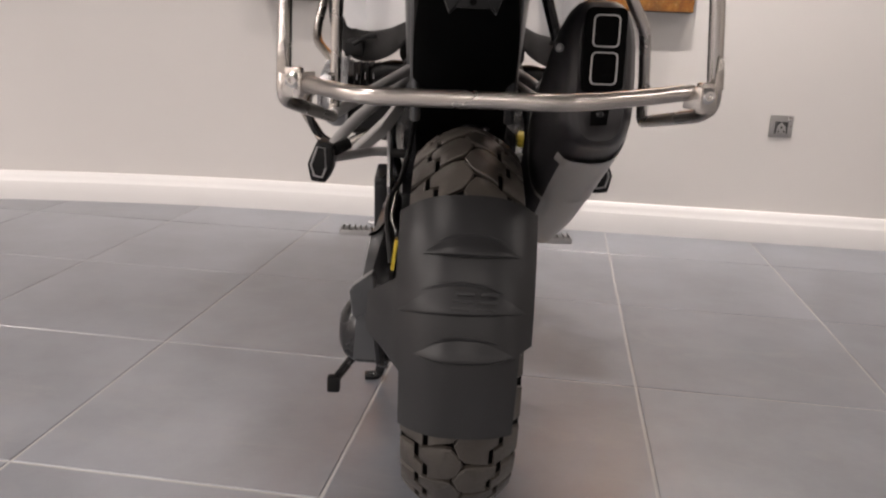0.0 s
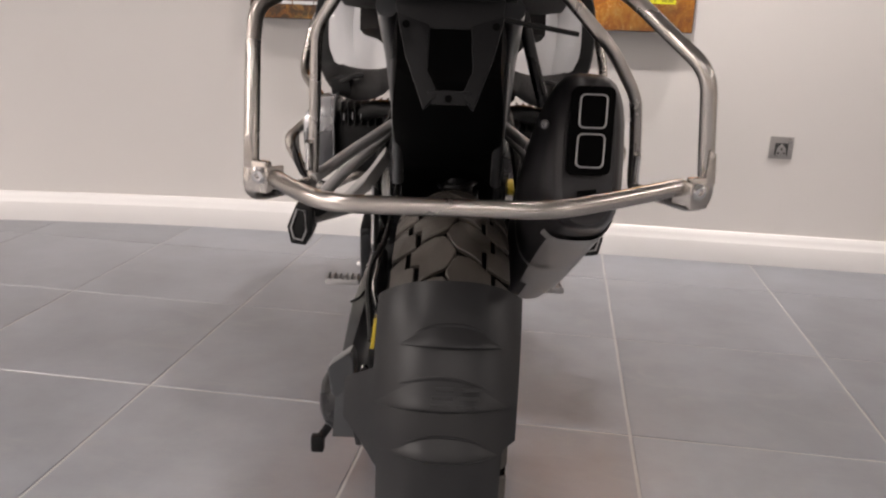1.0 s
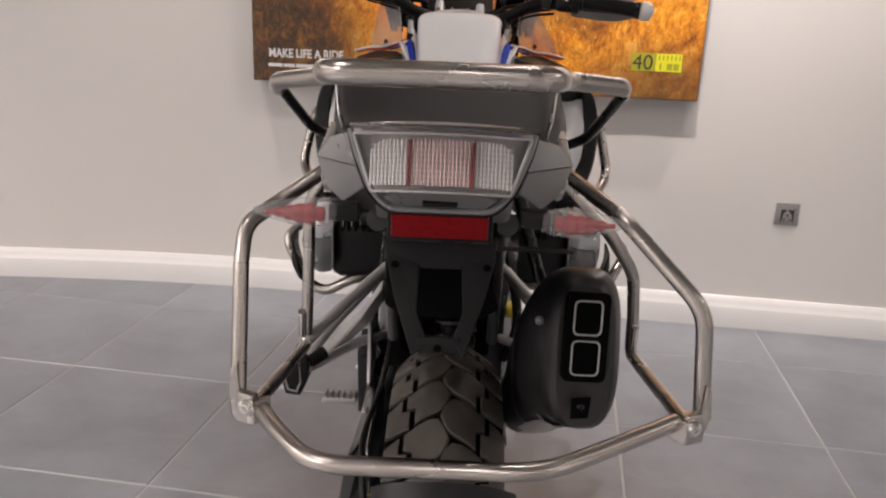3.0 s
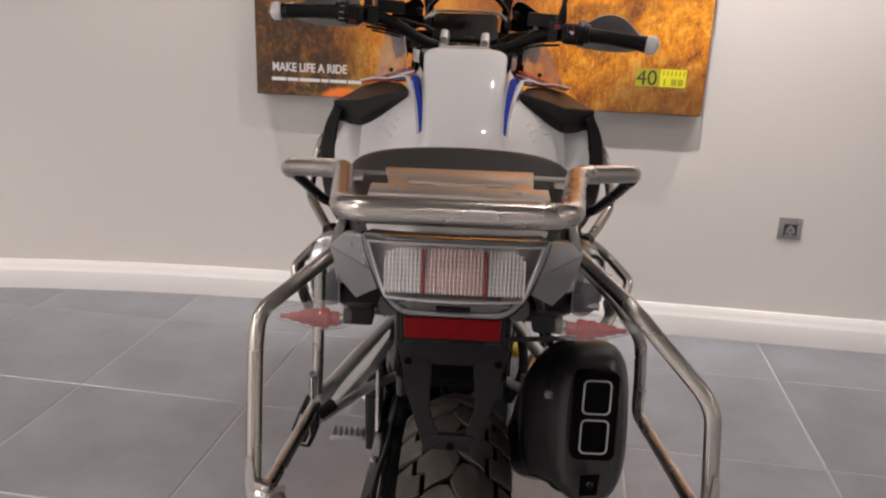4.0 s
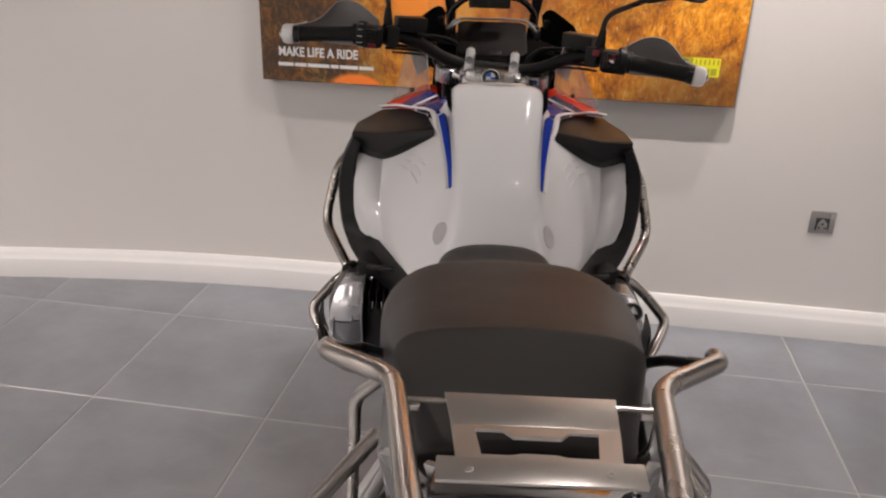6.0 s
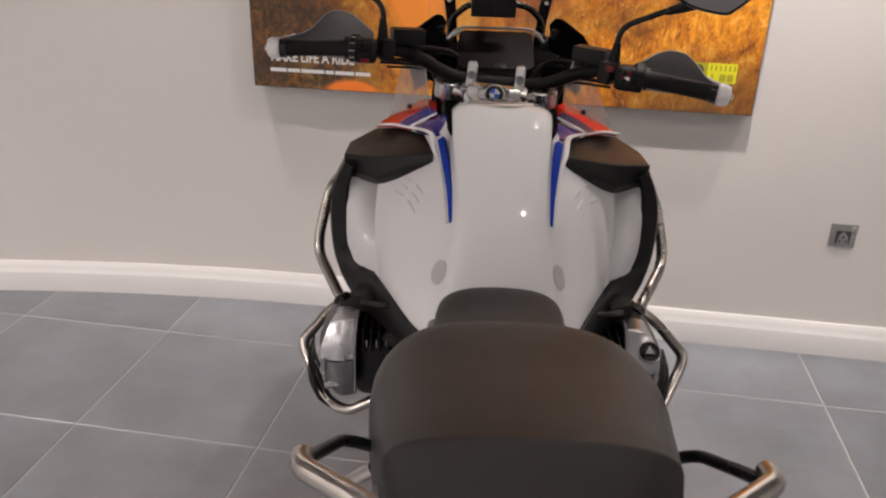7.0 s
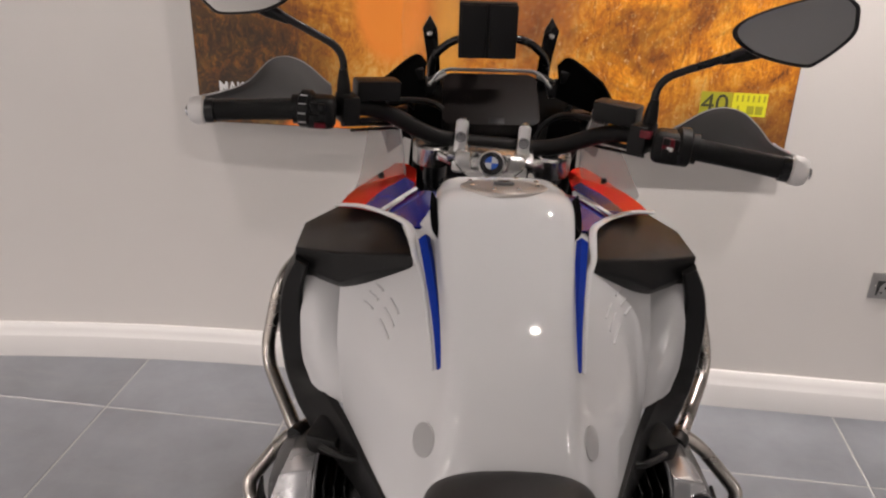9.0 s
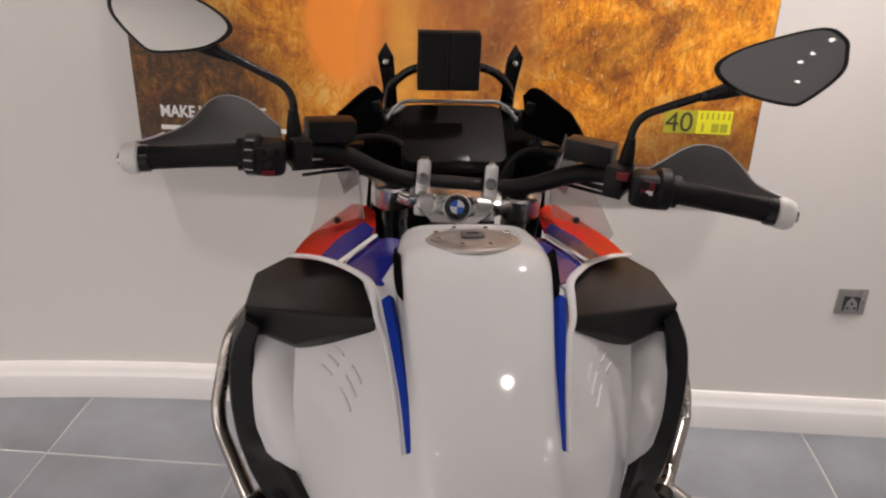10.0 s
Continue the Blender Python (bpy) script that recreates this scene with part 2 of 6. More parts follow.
    scrub = op("MULTIPLY", oval(0.07, 0.06, 0.56, 0.56, 0.58), twigs.outputs["Result"])
    c = mixed(scrub, ramp.outputs["Color"], (0.03, 0.018, 0.008))
    dust = op("MULTIPLY", oval(0.98, 0.42, 0.3, 0.36, 0.8), 0.75)
    c = mixed(dust, c, (0.3, 0.09, 0.025))
    c = mixed(op("MULTIPLY", oval(0.66, 0.42, 0.3, 0.42, 0.85), 0.6), c, (0.62, 0.2, 0.03))
    c = mixed(op("MULTIPLY", oval(0.62, 0.4, 0.16, 0.27, 0.7), 0.6), c, (0.95, 0.27, 0.03))
    c = mixed(op("MULTIPLY", oval(0.6, 0.37, 0.12, 0.19, 0.35), 0.92), c, (1.0, 0.32, 0.035))
    c = mixed(op("MULTIPLY", oval(0.77, 0.3, 0.07, 0.3, 0.8), 0.5), c, (0.95, 0.5, 0.08))
    c = mixed(oval(0.368, -0.012, 0.118, 0.062, 0.3), c, (0.95, 0.23, 0.02))
    # patches of shade between the tufts
    shade = nt.nodes.new("ShaderNodeMapRange")
    shade.inputs["From Min"].default_value, shade.inputs["From Max"].default_value = 0.5, 0.66
    L(noise(3.4, 4.2, 6, 0.7, 0.8), shade.inputs["Value"])
    c = mixed(op("MULTIPLY", op("MULTIPLY", shade.outputs["Result"], oval(1.35, 0.5, 0.8, 0.9, 0.4)), 0.7), c, (0.13, 0.042, 0.01))
    c = mixed(op("MULTIPLY", oval(1.62, -0.02, 0.5, 0.3, 0.7), 0.75), c, (0.09, 0.033, 0.01))
    # pale seed heads catching the light
    heads = nt.nodes.new("ShaderNodeMapRange")
    heads.inputs["From Min"].default_value, heads.inputs["From Max"].default_value = 0.6, 0.72
    L(noise(85, 60, 4, 0.65, 1.5), heads.inputs["Value"])
    c = mixed(op("MULTIPLY", op("MULTIPLY", heads.outputs["Result"], oval(1.35, 0.6, 0.75, 0.9, 0.6)), 0.75), c, (1.0, 0.72, 0.4))
    stems = nt.nodes.new("ShaderNodeMapRange")
    stems.inputs["From Min"].default_value, stems.inputs["From Max"].default_value = 0.58, 0.7
    L(noise(60, 7, 5, 0.7, 2.2), stems.inputs["Value"])
    c = mixed(op("MULTIPLY", op("MULTIPLY", stems.outputs["Result"], oval(1.4, 0.4, 0.75, 0.9, 0.6)), 0.7), c, (0.16, 0.05, 0.01))
    L(c, b.inputs["Base Color"])
    return m


PRINT = print_material()


# ---- shaping helpers ----
SHIFT = Vector((0, 0, 0))


def part(name, bm, mat, parent=None, label="", smooth=35):
    me = bpy.data.meshes.new(name)
    bmesh.ops.translate(bm, verts=bm.verts, vec=SHIFT)
    bmesh.ops.recalc_face_normals(bm, faces=bm.faces)
    bm.to_mesh(me)
    bm.free()
    me.materials.append(mat)
    if smooth:
        me.shade_smooth()
        me.set_sharp_from_angle(angle=radians(smooth))
    ob = new(name, me)
    if parent is not None:
        ob.parent = parent
    return tagged(ob, label=label)


def catmull(pts, n):
    """n samples along a smooth line through the points."""
    p = [Vector(q) for q in pts]
    if len(p) == 2:
        return [p[0].lerp(p[1], i / (n - 1)) for i in range(n)]
    p = [2 * p[0] - p[1]] + p + [2 * p[-1] - p[-2]]
    out = []
    for i in range(n):
        s = i / (n - 1) * (len(p) - 3)
        k = min(int(s), len(p) - 4)
        t = s - k
        a, b, c, d = p[k:k + 4]
        out.append(0.5 * ((2 * b) + (c - a) * t + (2 * a - 5 * b + 4 * c - d) * t * t + (3 * b - a - 3 * c + d) * t ** 3))
    return out


def along(pts, f):
    """The place at the share f of a smooth line through the points."""
    p = [Vector(q) for q in pts]
    p = [2 * p[0] - p[1]] + p + [2 * p[-1] - p[-2]]
    s = min(max(f, 0), 1) * (len(p) - 3)
    k = min(int(s), len(p) - 4)
    t = s - k
    a, b, c, d = p[k:k + 4]
    return 0.5 * ((2 * b) + (c - a) * t + (2 * a - 5 * b + 4 * c - d) * t * t + (3 * b - a - 3 * c + d) * t ** 3)


def rounded(pts, r, n=6):
    """The polyline with its corners rounded."""
    p = [Vector(q) for q in pts]
    out = [p[0]]
    for a, b, c in zip(p, p[1:], p[2:]):
        u, v = a - b, c - b
        k = min(r, 0.45 * u.length, 0.45 * v.length)
        s, e = b + u.normalized() * k, b + v.normalized() * k
        for i in range(n + 1):
            t = i / n
            out.append((1 - t) ** 2 * s + 2 * t * (1 - t) * b + t * t * e)
    return out + [p[-1]]


def sweep(bm, line, radii, seg=12, closed=False, flat=1.0):
    """A round bar along the line."""
    if isinstance(radii, (int, float)):
        radii = [radii] * len(line)
    rings = []
    t0 = (line[1] - line[0]).normalized()
    up = Vector((0, 0, 1)) if abs(t0.z) < 0.9 else Vector((0, 1, 0))
    n = (up - up.dot(t0) * t0).normalized()
    for i, q in enumerate(line):
        a = line[max(i - 1, 0)] if not closed else line[i - 1]
        b = line[min(i + 1, len(line) - 1)] if not closed else line[(i + 1) % len(line)]
        t = (b - a).normalized()
        n = (n - n.dot(t) * t).normalized()
        w = t.cross(n)
        rings.append([bm.verts.new(q + radii[i] * (math.cos(x) * n * flat + math.sin(x) * w))
                      for x in (2 * math.pi * k / seg for k in range(seg))])
    m = len(rings)
    for i in range(m if closed else m - 1):
        r0, r1 = rings[i], rings[(i + 1) % m]
        for k in range(seg):
            bm.faces.new((r0[k], r0[(k + 1) % seg], r1[(k + 1) % seg], r1[k]))
    if not closed:
        bm.faces.new(rings[0][::-1])
        bm.faces.new(rings[-1])
    return bm


def tube(pts, r, bend=0.03, seg=12, closed=False, n=6):
    return sweep(bmesh.new(), rounded(pts, bend, n), r, seg, closed)


def loft(rings, cap=True, closed=True, bm=None):
    bm = bm or bmesh.new()
    vs = [[bm.verts.new(p) for p in ring] for ring in rings]
    k = len(vs[0])
    for a, b in zip(vs, vs[1:]):
        for i in range(k if closed else k - 1):
            j = (i + 1) % k
            bm.faces.new((a[i], a[j], b[j], b[i]))
    if cap:
        bm.faces.new(vs[0][::-1])
        bm.faces.new(vs[-1])
    return bm


def smooth_loft(rings, n, cap=True):
    """Rings of equal count, blended along their row."""
    cols = [catmull([r[i] for r in rings], n) for i in range(len(rings[0]))]
    return loft([[c[j] for c in cols] for j in range(n)], cap)


def patch(grid, nu=16, nv=16, thick=0.004):
    """A curved panel through a grid of points, with thickness."""
    rows = [catmull(r, nu) for r in grid]
    cols = [catmull([r[i] for r in rows], nv) for i in range(nu)]
    bm = bmesh.new()
    vs = [[bm.verts.new(p) for p in c] for c in cols]
    for a, b in zip(vs, vs[1:]):
        for i in range(nv - 1):
            bm.faces.new((a[i], a[i + 1], b[i + 1], b[i]))
    bmesh.ops.recalc_face_normals(bm, faces=bm.faces)
    if thick:
        bmesh.ops.solidify(bm, geom=bm.faces[:] + bm.edges[:] + bm.verts[:], thickness=thick)
    return bm


def on_patch(grid, u, v):
    """The place and normal of a patch at u along its rows and v across them."""
    def at(u, v):
        return along([along(r, u) for r in grid], v)
    p, a, b = at(u, v), at(min(u + 0.05, 1), v) - at(max(u - 0.05, 0), v), at(u, min(v + 0.05, 1)) - at(u, max(v - 0.05, 0))
    n = a.cross(b).normalized()
    return p, n if n.y < 0 else -n


def bevelled(bm, width, segments=2, angle=25):
    edges = [e for e in bm.edges if len(e.link_faces) == 2 and e.calc_face_angle(0) > radians(angle)]
    bmesh.ops.bevel(bm, geom=edges, offset=width, segments=segments, affect="EDGES", profile=0.6, clamp_overlap=True)
    return bm


def slab(poly, depth, bevel=0.002, segments=2):
    """A plate: the outline pushed along the vector depth."""
    d = Vector(depth)
    bm = bmesh.new()
    a = [bm.verts.new(Vector(p)) for p in poly]
    b = [bm.verts.new(Vector(p) + d) for p in poly]
    bm.faces.new(a[::-1])
    bm.faces.new(b)
    for i in range(len(a)):
        j = (i + 1) % len(a)
        bm.faces.new((a[i], a[j], b[j], b[i]))
    bmesh.ops.recalc_face_normals(bm, faces=bm.faces)
    return bevelled(bm, bevel, segments) if bevel else bm


def block(cx, cy, cz, sx, sy, sz, bevel=0.003, rot=(0, 0, 0), segments=2, bm=None):
    b = bmesh.new()
    bmesh.ops.create_cube(b, size=1, matrix=Matrix.Diagonal((sx, sy, sz, 1)))
    if bevel:
        bevelled(b, min(bevel, 0.45 * min(sx, sy, sz)), segments)
    b.transform(pose(cx, cy, cz, *rot))
    return b


def turned(profile, seg=32, m=None, arc=2 * math.pi):
    """A lathe round the x axis: profile of (x, radius)."""
    bm = bmesh.new()
    full = arc > 6.28
    rings = []
    for k in range(seg if full else seg + 1):
        a = arc * k / seg
        rings.append([bm.verts.new((x, r * math.cos(a), r * math.sin(a))) for x, r in profile])
    for i in range(seg):
        p, q = rings[i], rings[(i + 1) % len(rings)]
        for j in range(len(profile) - 1):
            if profile[j][1] < 1e-6 and profile[j + 1][1] < 1e-6:
                continue
            bm.faces.new((p[j], p[j + 1], q[j + 1], q[j]))
    bmesh.ops.remove_doubles(bm, verts=bm.verts, dist=1e-6)
    if m is not None:
        bm.transform(m)
    return bm


def joined(*bms):
    out = bms[0]
    for b in bms[1:]:
        me = bpy.data.meshes.new("join")
        b.to_mesh(me)
        b.free()
        out.from_mesh(me)
        bpy.data.meshes.remove(me)
    return out


def moved(bm, m):
    bm.transform(m)
    return bm


def bolt(p, axis, r=0.006, h=0.005):
    """A domed bolt head on p, pointing along axis."""
    bm = turned([(0, 0), (0, r), (h * 0.6, r), (h, r * 0.6), (h, r * 0.4), (h * 0.5, r * 0.35), (h * 0.5, 0)], 10)
    q = Vector((1, 0, 0)).rotation_difference(Vector(axis)).to_matrix().to_4x4()
    return moved(bm, Matrix.Translation(p) @ q)


# ---- room ----
SKIRT_LINE = [(5.2, 2.753), (-0.55, 3.358), (-0.8, 3.377), (-1.05, 3.388), (-1.3, 3.39), (-1.55, 3.384), (-1.8, 3.371),
              (-2.1, 3.346), (-2.5, 3.304), (-5.2, 3.0)]


def strip(line, profile):
    """A profile of (set back, height) drawn along a line on the floor plan."""
    rings = []
    for i, p in enumerate(line):
        a, b = line[max(i - 1, 0)], line[min(i + 1, len(line) - 1)]
        d = Vector((b[0] - a[0], b[1] - a[1], 0)).normalized()
        n = Vector((d.y, -d.x, 0))
        rings.append([Vector((p[0], p[1], 0)) + n * s + Vector((0, 0, z)) for s, z in profile])
    return loft(rings)


wall_north = part("wall_north", strip(SKIRT_LINE, [(0.03, 0), (0.2, 0), (0.2, CEILING), (0.03, CEILING)]), WALL)
tagged(wall_north, "warm white painted plaster wall with a gentle bend", "wall", kind="structure")
SKIRT_PROFILE = [(0.0, 0.0), (0.03, 0.0), (0.03, 0.128), (0.0215, 0.1275), (0.0175, 0.124), (0.0115, 0.107), (0.0065, 0.094), (0.002, 0.087),
                 (0.0, 0.083)]
baseboard = part("baseboard", strip(SKIRT_LINE, SKIRT_PROFILE), SKIRT)
tagged(baseboard, "white gloss moulded skirting board along the wall", "skirting", kind="structure")
# unseen walls added to close the room; pale sides bounce light onto the bike
for name, x0, x1, y0, y1 in (("wall_west", -5.35, -5.2, -6.0, 3.05), ("wall_east", 5.2, 5.35, -6.0, 2.8),
                             ("wall_south", -5.35, 5.35, -6.15, -6.0)):
    w = part(name, block((x0 + x1) / 2, (y0 + y1) / 2, CEILING / 2, x1 - x0, y1 - y0, CEILING, 0), WALL_BACK if name == "wall_south" else WALL, smooth=0)
    tagged(w, "plain painted showroom wall, assumed out of view", "wall", kind="structure")
# ceiling kept grey, so it returns less light from above
ceiling = part("ceiling", block(0, -1.3, CEILING + 0.06, 11.0, 10.2, 0.12, 0), CEIL, smooth=0)
tagged(ceiling, "grey painted flat ceiling", "ceiling", kind="structure")
floor = part("floor", block(0, -1.3, -0.052, 11.0, 10.2, 0.1, 0), GROUT, smooth=0)
tagged(floor, "dark slate grey tiled floor with pale grout", "floor", kind="structure")


def downlight(x, y, size=1.0):
    thing = new("ceiling_spotlight")
    tagged(thing, "small white recessed ceiling spotlight, switched on", "ceiling light", "ceiling spotlights")
    thing.location = (x, y, CEILING)
    m = pose(0, 0, 0, 0, 90, 0)
    part("bezel", turned([(d, r * size) for d, r in ((0, 0.036), (0, 0.05), (0.004, 0.05), (0.008, 0.044), (0.006, 0.037))], 28, m), SKIRT, thing)
    part("bulb", turned([(d, r * size) for d, r in ((0.0015, 0), (0.0015, 0.034), (0.004, 0.03), (0.005, 0))], 24, m), LAMPGLOW, thing)
    return thing


for x, y, watts, tilt in DOWNLIGHTS:
    downlight(x, y, 0.45 if watts < 1.5 else 1.0)
    data = bpy.data.lights.new("downlight", "AREA")
    data.shape, data.size, data.energy, data.color, data.spread = "DISK", 0.05, watts, LAMP_COLOUR, radians(100 if tilt else 125)
    lamp = new("downlight_beam", data)
    lamp.matrix_world = pose(x, y, CEILING - 0.012, tilt, 0, 0)


for x, y, watts in FILL_PANELS:
    thing = new("fill_panel_light")
    tagged(thing, "unseen square ceiling panel, added as fill light", "ceiling light", "ceiling panels")
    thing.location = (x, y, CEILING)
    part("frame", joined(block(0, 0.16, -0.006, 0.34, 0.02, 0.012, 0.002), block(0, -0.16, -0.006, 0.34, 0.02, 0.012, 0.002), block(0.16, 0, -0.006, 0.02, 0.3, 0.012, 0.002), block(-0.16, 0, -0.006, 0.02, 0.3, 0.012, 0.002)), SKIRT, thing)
    part("diffuser", block(0, 0, -0.004, 0.3, 0.3, 0.006, 0), FILL_GLOW, thing, smooth=0)
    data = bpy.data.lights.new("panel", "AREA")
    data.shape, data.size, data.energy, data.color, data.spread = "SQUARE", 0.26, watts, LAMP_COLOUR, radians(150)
    lamp = new("fill_panel_beam", data)
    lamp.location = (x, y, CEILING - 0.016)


def socket():
    """A switched single wall socket on a brushed plate."""
    thing = new("wall_socket")
    tagged(thing, "brushed chrome single wall socket with dark insert", "wall socket")
    thing.matrix_world = pose(1.374, 3.186, 0.483, 0, 0, -6.05)
    part("plate", block(0, -0.003, 0, 0.09, 0.006, 0.088, 0.003), SOCKET, thing)
    part("insert", block(0, -0.0072, -0.006, 0.05, 0.003, 0.05, 0.0012), SOCKET_DARK, thing, "dark socket insert")
    part("rocker", block(0.029, -0.0075, 0.028, 0.014, 0.005, 0.02, 0.0015), BRIGHT, thing, "chrome switch rocker")
    part("surround", slab([(-0.02, -0.0088, -0.03), (0.02, -0.0088, -0.03), (0.016, -0.0088, 0.0), (-0.002, -0.0088, 0.018), (-0.016, -0.0088, 0.0)],
                          (0, -0.002, 0), 0.0006), SOCKET, thing, "pale pin surround")
    for x, z in ((-0.032, 0), (0.036, 0)):
        part("screw", bolt((x, -0.006, z), (0, -1, 0), 0.003, 0.0015), BRIGHT, thing)
    for x, z, w, h in ((0, 0.004, 0.005, 0.009), (-0.011, -0.012, 0.007, 0.005), (0.011, -0.012, 0.007, 0.005)):
        part("pin_hole", block(x, -0.0108, z - 0.008, w, 0.001, h, 0), DARK, thing)


socket()


def lettering(text, size, x, z, mat, parent, label, depth=0.0008, y=-0.0016, slant=0.0, squash=1.0):
    cu = bpy.data.curves.new("lettering", "FONT")
    cu.body, cu.size, cu.extrude, cu.shear, cu.offset = text, size, depth, slant, 0.0012 if size < 0.06 else 0
    tmp = new("tmp", cu)
    me = bpy.data.meshes.new_from_object(tmp.evaluated_get(bpy.context.evaluated_depsgraph_get()))
    bpy.data.objects.remove(tmp)
    me.transform(pose(x, y, z, 90) @ Matrix.Diagonal((squash, 1, 1, 1)))
    me.materials.clear()
    me.materials.append(mat)
    ob = new("lettering", me)
    ob.parent = parent
    return tagged(ob, label)


def poster():
    W, H, D = 1.757, 1.12, 0.066
    thing = new("canvas_print")
    tagged(thing, "large savannah sunset canvas print on the wall", "wall picture")
    thing.matrix_world = pose(-0.782, 3.344, 0.907, 0, 0, -5.72)
    part("canvas_edge", block(W / 2, D / 2 + 0.001, H / 2, W, D, H, 0.003), PRINT_EDGE, thing, "dark wrapped canvas edge")
    part("picture", slab([(0.003, 0.0, 0.003), (W - 0.003, 0.0, 0.003), (W - 0.003, 0.0, H - 0.003), (0.003, 0.0, H - 0.003)], (0, -0.001, 0), 0),
         PRINT, thing, "golden grass and orange sun photograph", smooth=0)
    lettering("MAKE LIFE A RIDE", 0.047, 0.068, 0.096, INK_WHITE, thing, "white slogan lettering", squash=0.83)
    x = 0.066
    for w in (0.06, 0.045, 0.085, 0.03, 0.07, 0.055):
        part("caption_bar", block(x + w / 2, -0.0016, 0.064, w, 0.001, 0.013, 0), INK_WHITE, thing, "small white caption", smooth=0)
        x += w + 0.005
    part("tag_left", block(1.543, -0.0016, 0.137, 0.088, 0.001, 0.066, 0), INK_OLIVE, thing, "olive yellow badge", smooth=0)
    part("tag_right", block(1.636, -0.0016, 0.137, 0.096, 0.001, 0.066, 0), INK_YELLOW, thing, "bright yellow badge", smooth=0)
    lettering("40", 0.078, 1.501, 0.11, INK_DARK, thing, "dark outlined numerals", y=-0.003)
    for x in (1.6, 1.615, 1.63, 1.645, 1.66, 1.675):
        part("badge_bar", block(x, -0.0026, 0.155, 0.005, 0.001, 0.018, 0), INK_OLIVE, thing, smooth=0)
    for x in (1.606, 1.64, 1.664):
        part("badge_bar", block(x, -0.0026, 0.122, 0.02 if x > 1.61 else 0.006, 0.001, 0.024, 0.0), INK_OLIVE, thing, smooth=0)


poster()


# ---- motorcycle ----
bike = new("motorcycle")
bike.matrix_world = pose(0.11, 0, 0, 0, 0, 0.8)
tagged(bike, "white adventure motorcycle with blue and red stripes on a centre stand", "motorcycle")
REAR_Y, AXLE_Z, MID = 1.235, 0.33, 0.012
FRONT_Y = 2.77


def both(f):
    for s in (-1, 1):
        f(s)


# -- wheels --
def tread_r(x):
    return 0.325 - 6.4 * x * x


def tread_block_mesh(outline, pitch, low=0.0085):
    """One rubber block over the tread; outline of (sideways, along) with along in pitches."""
    bm = bmesh.new()
    cx = sum(p[0] for p in outline) / len(outline)
    ca = sum(p[1] for p in outline) / len(outline)
    def at(x, a, r):
        return Vector((x, -r * math.cos(a * pitch), r * math.sin(a * pitch)))
    low_v = [bm.verts.new(at(x, a, tread_r(x) - low)) for x, a in outline]
    mid_v = [bm.verts.new(at(x, a, tread_r(x) - 0.0015)) for x, a in outline]
    top_v = [bm.verts.new(at(x + (cx - x) * 0.06, a + (ca - a) * 0.06, tread_r(x))) for x, a in outline]
    mid = bm.verts.new(at(cx, ca, tread_r(cx) + 0.0005))
    n = len(outline)
    for i in range(n):
        j = (i + 1) % n
        bm.faces.new((low_v[i], low_v[j], mid_v[j], mid_v[i]))
        bm.faces.new((mid_v[i], mid_v[j], top_v[j], top_v[i]))
        bm.faces.new((top_v[i], top_v[j], mid))
    bmesh.ops.recalc_face_normals(bm, faces=bm.faces)
    me = bpy.data.meshes.new("tread_block")
    bm.to_mesh(me)
    bm.free()
    me.shade_smooth()
    me.set_sharp_from_angle(angle=radians(32))
    me.materials.append(RUBBER)
    return me


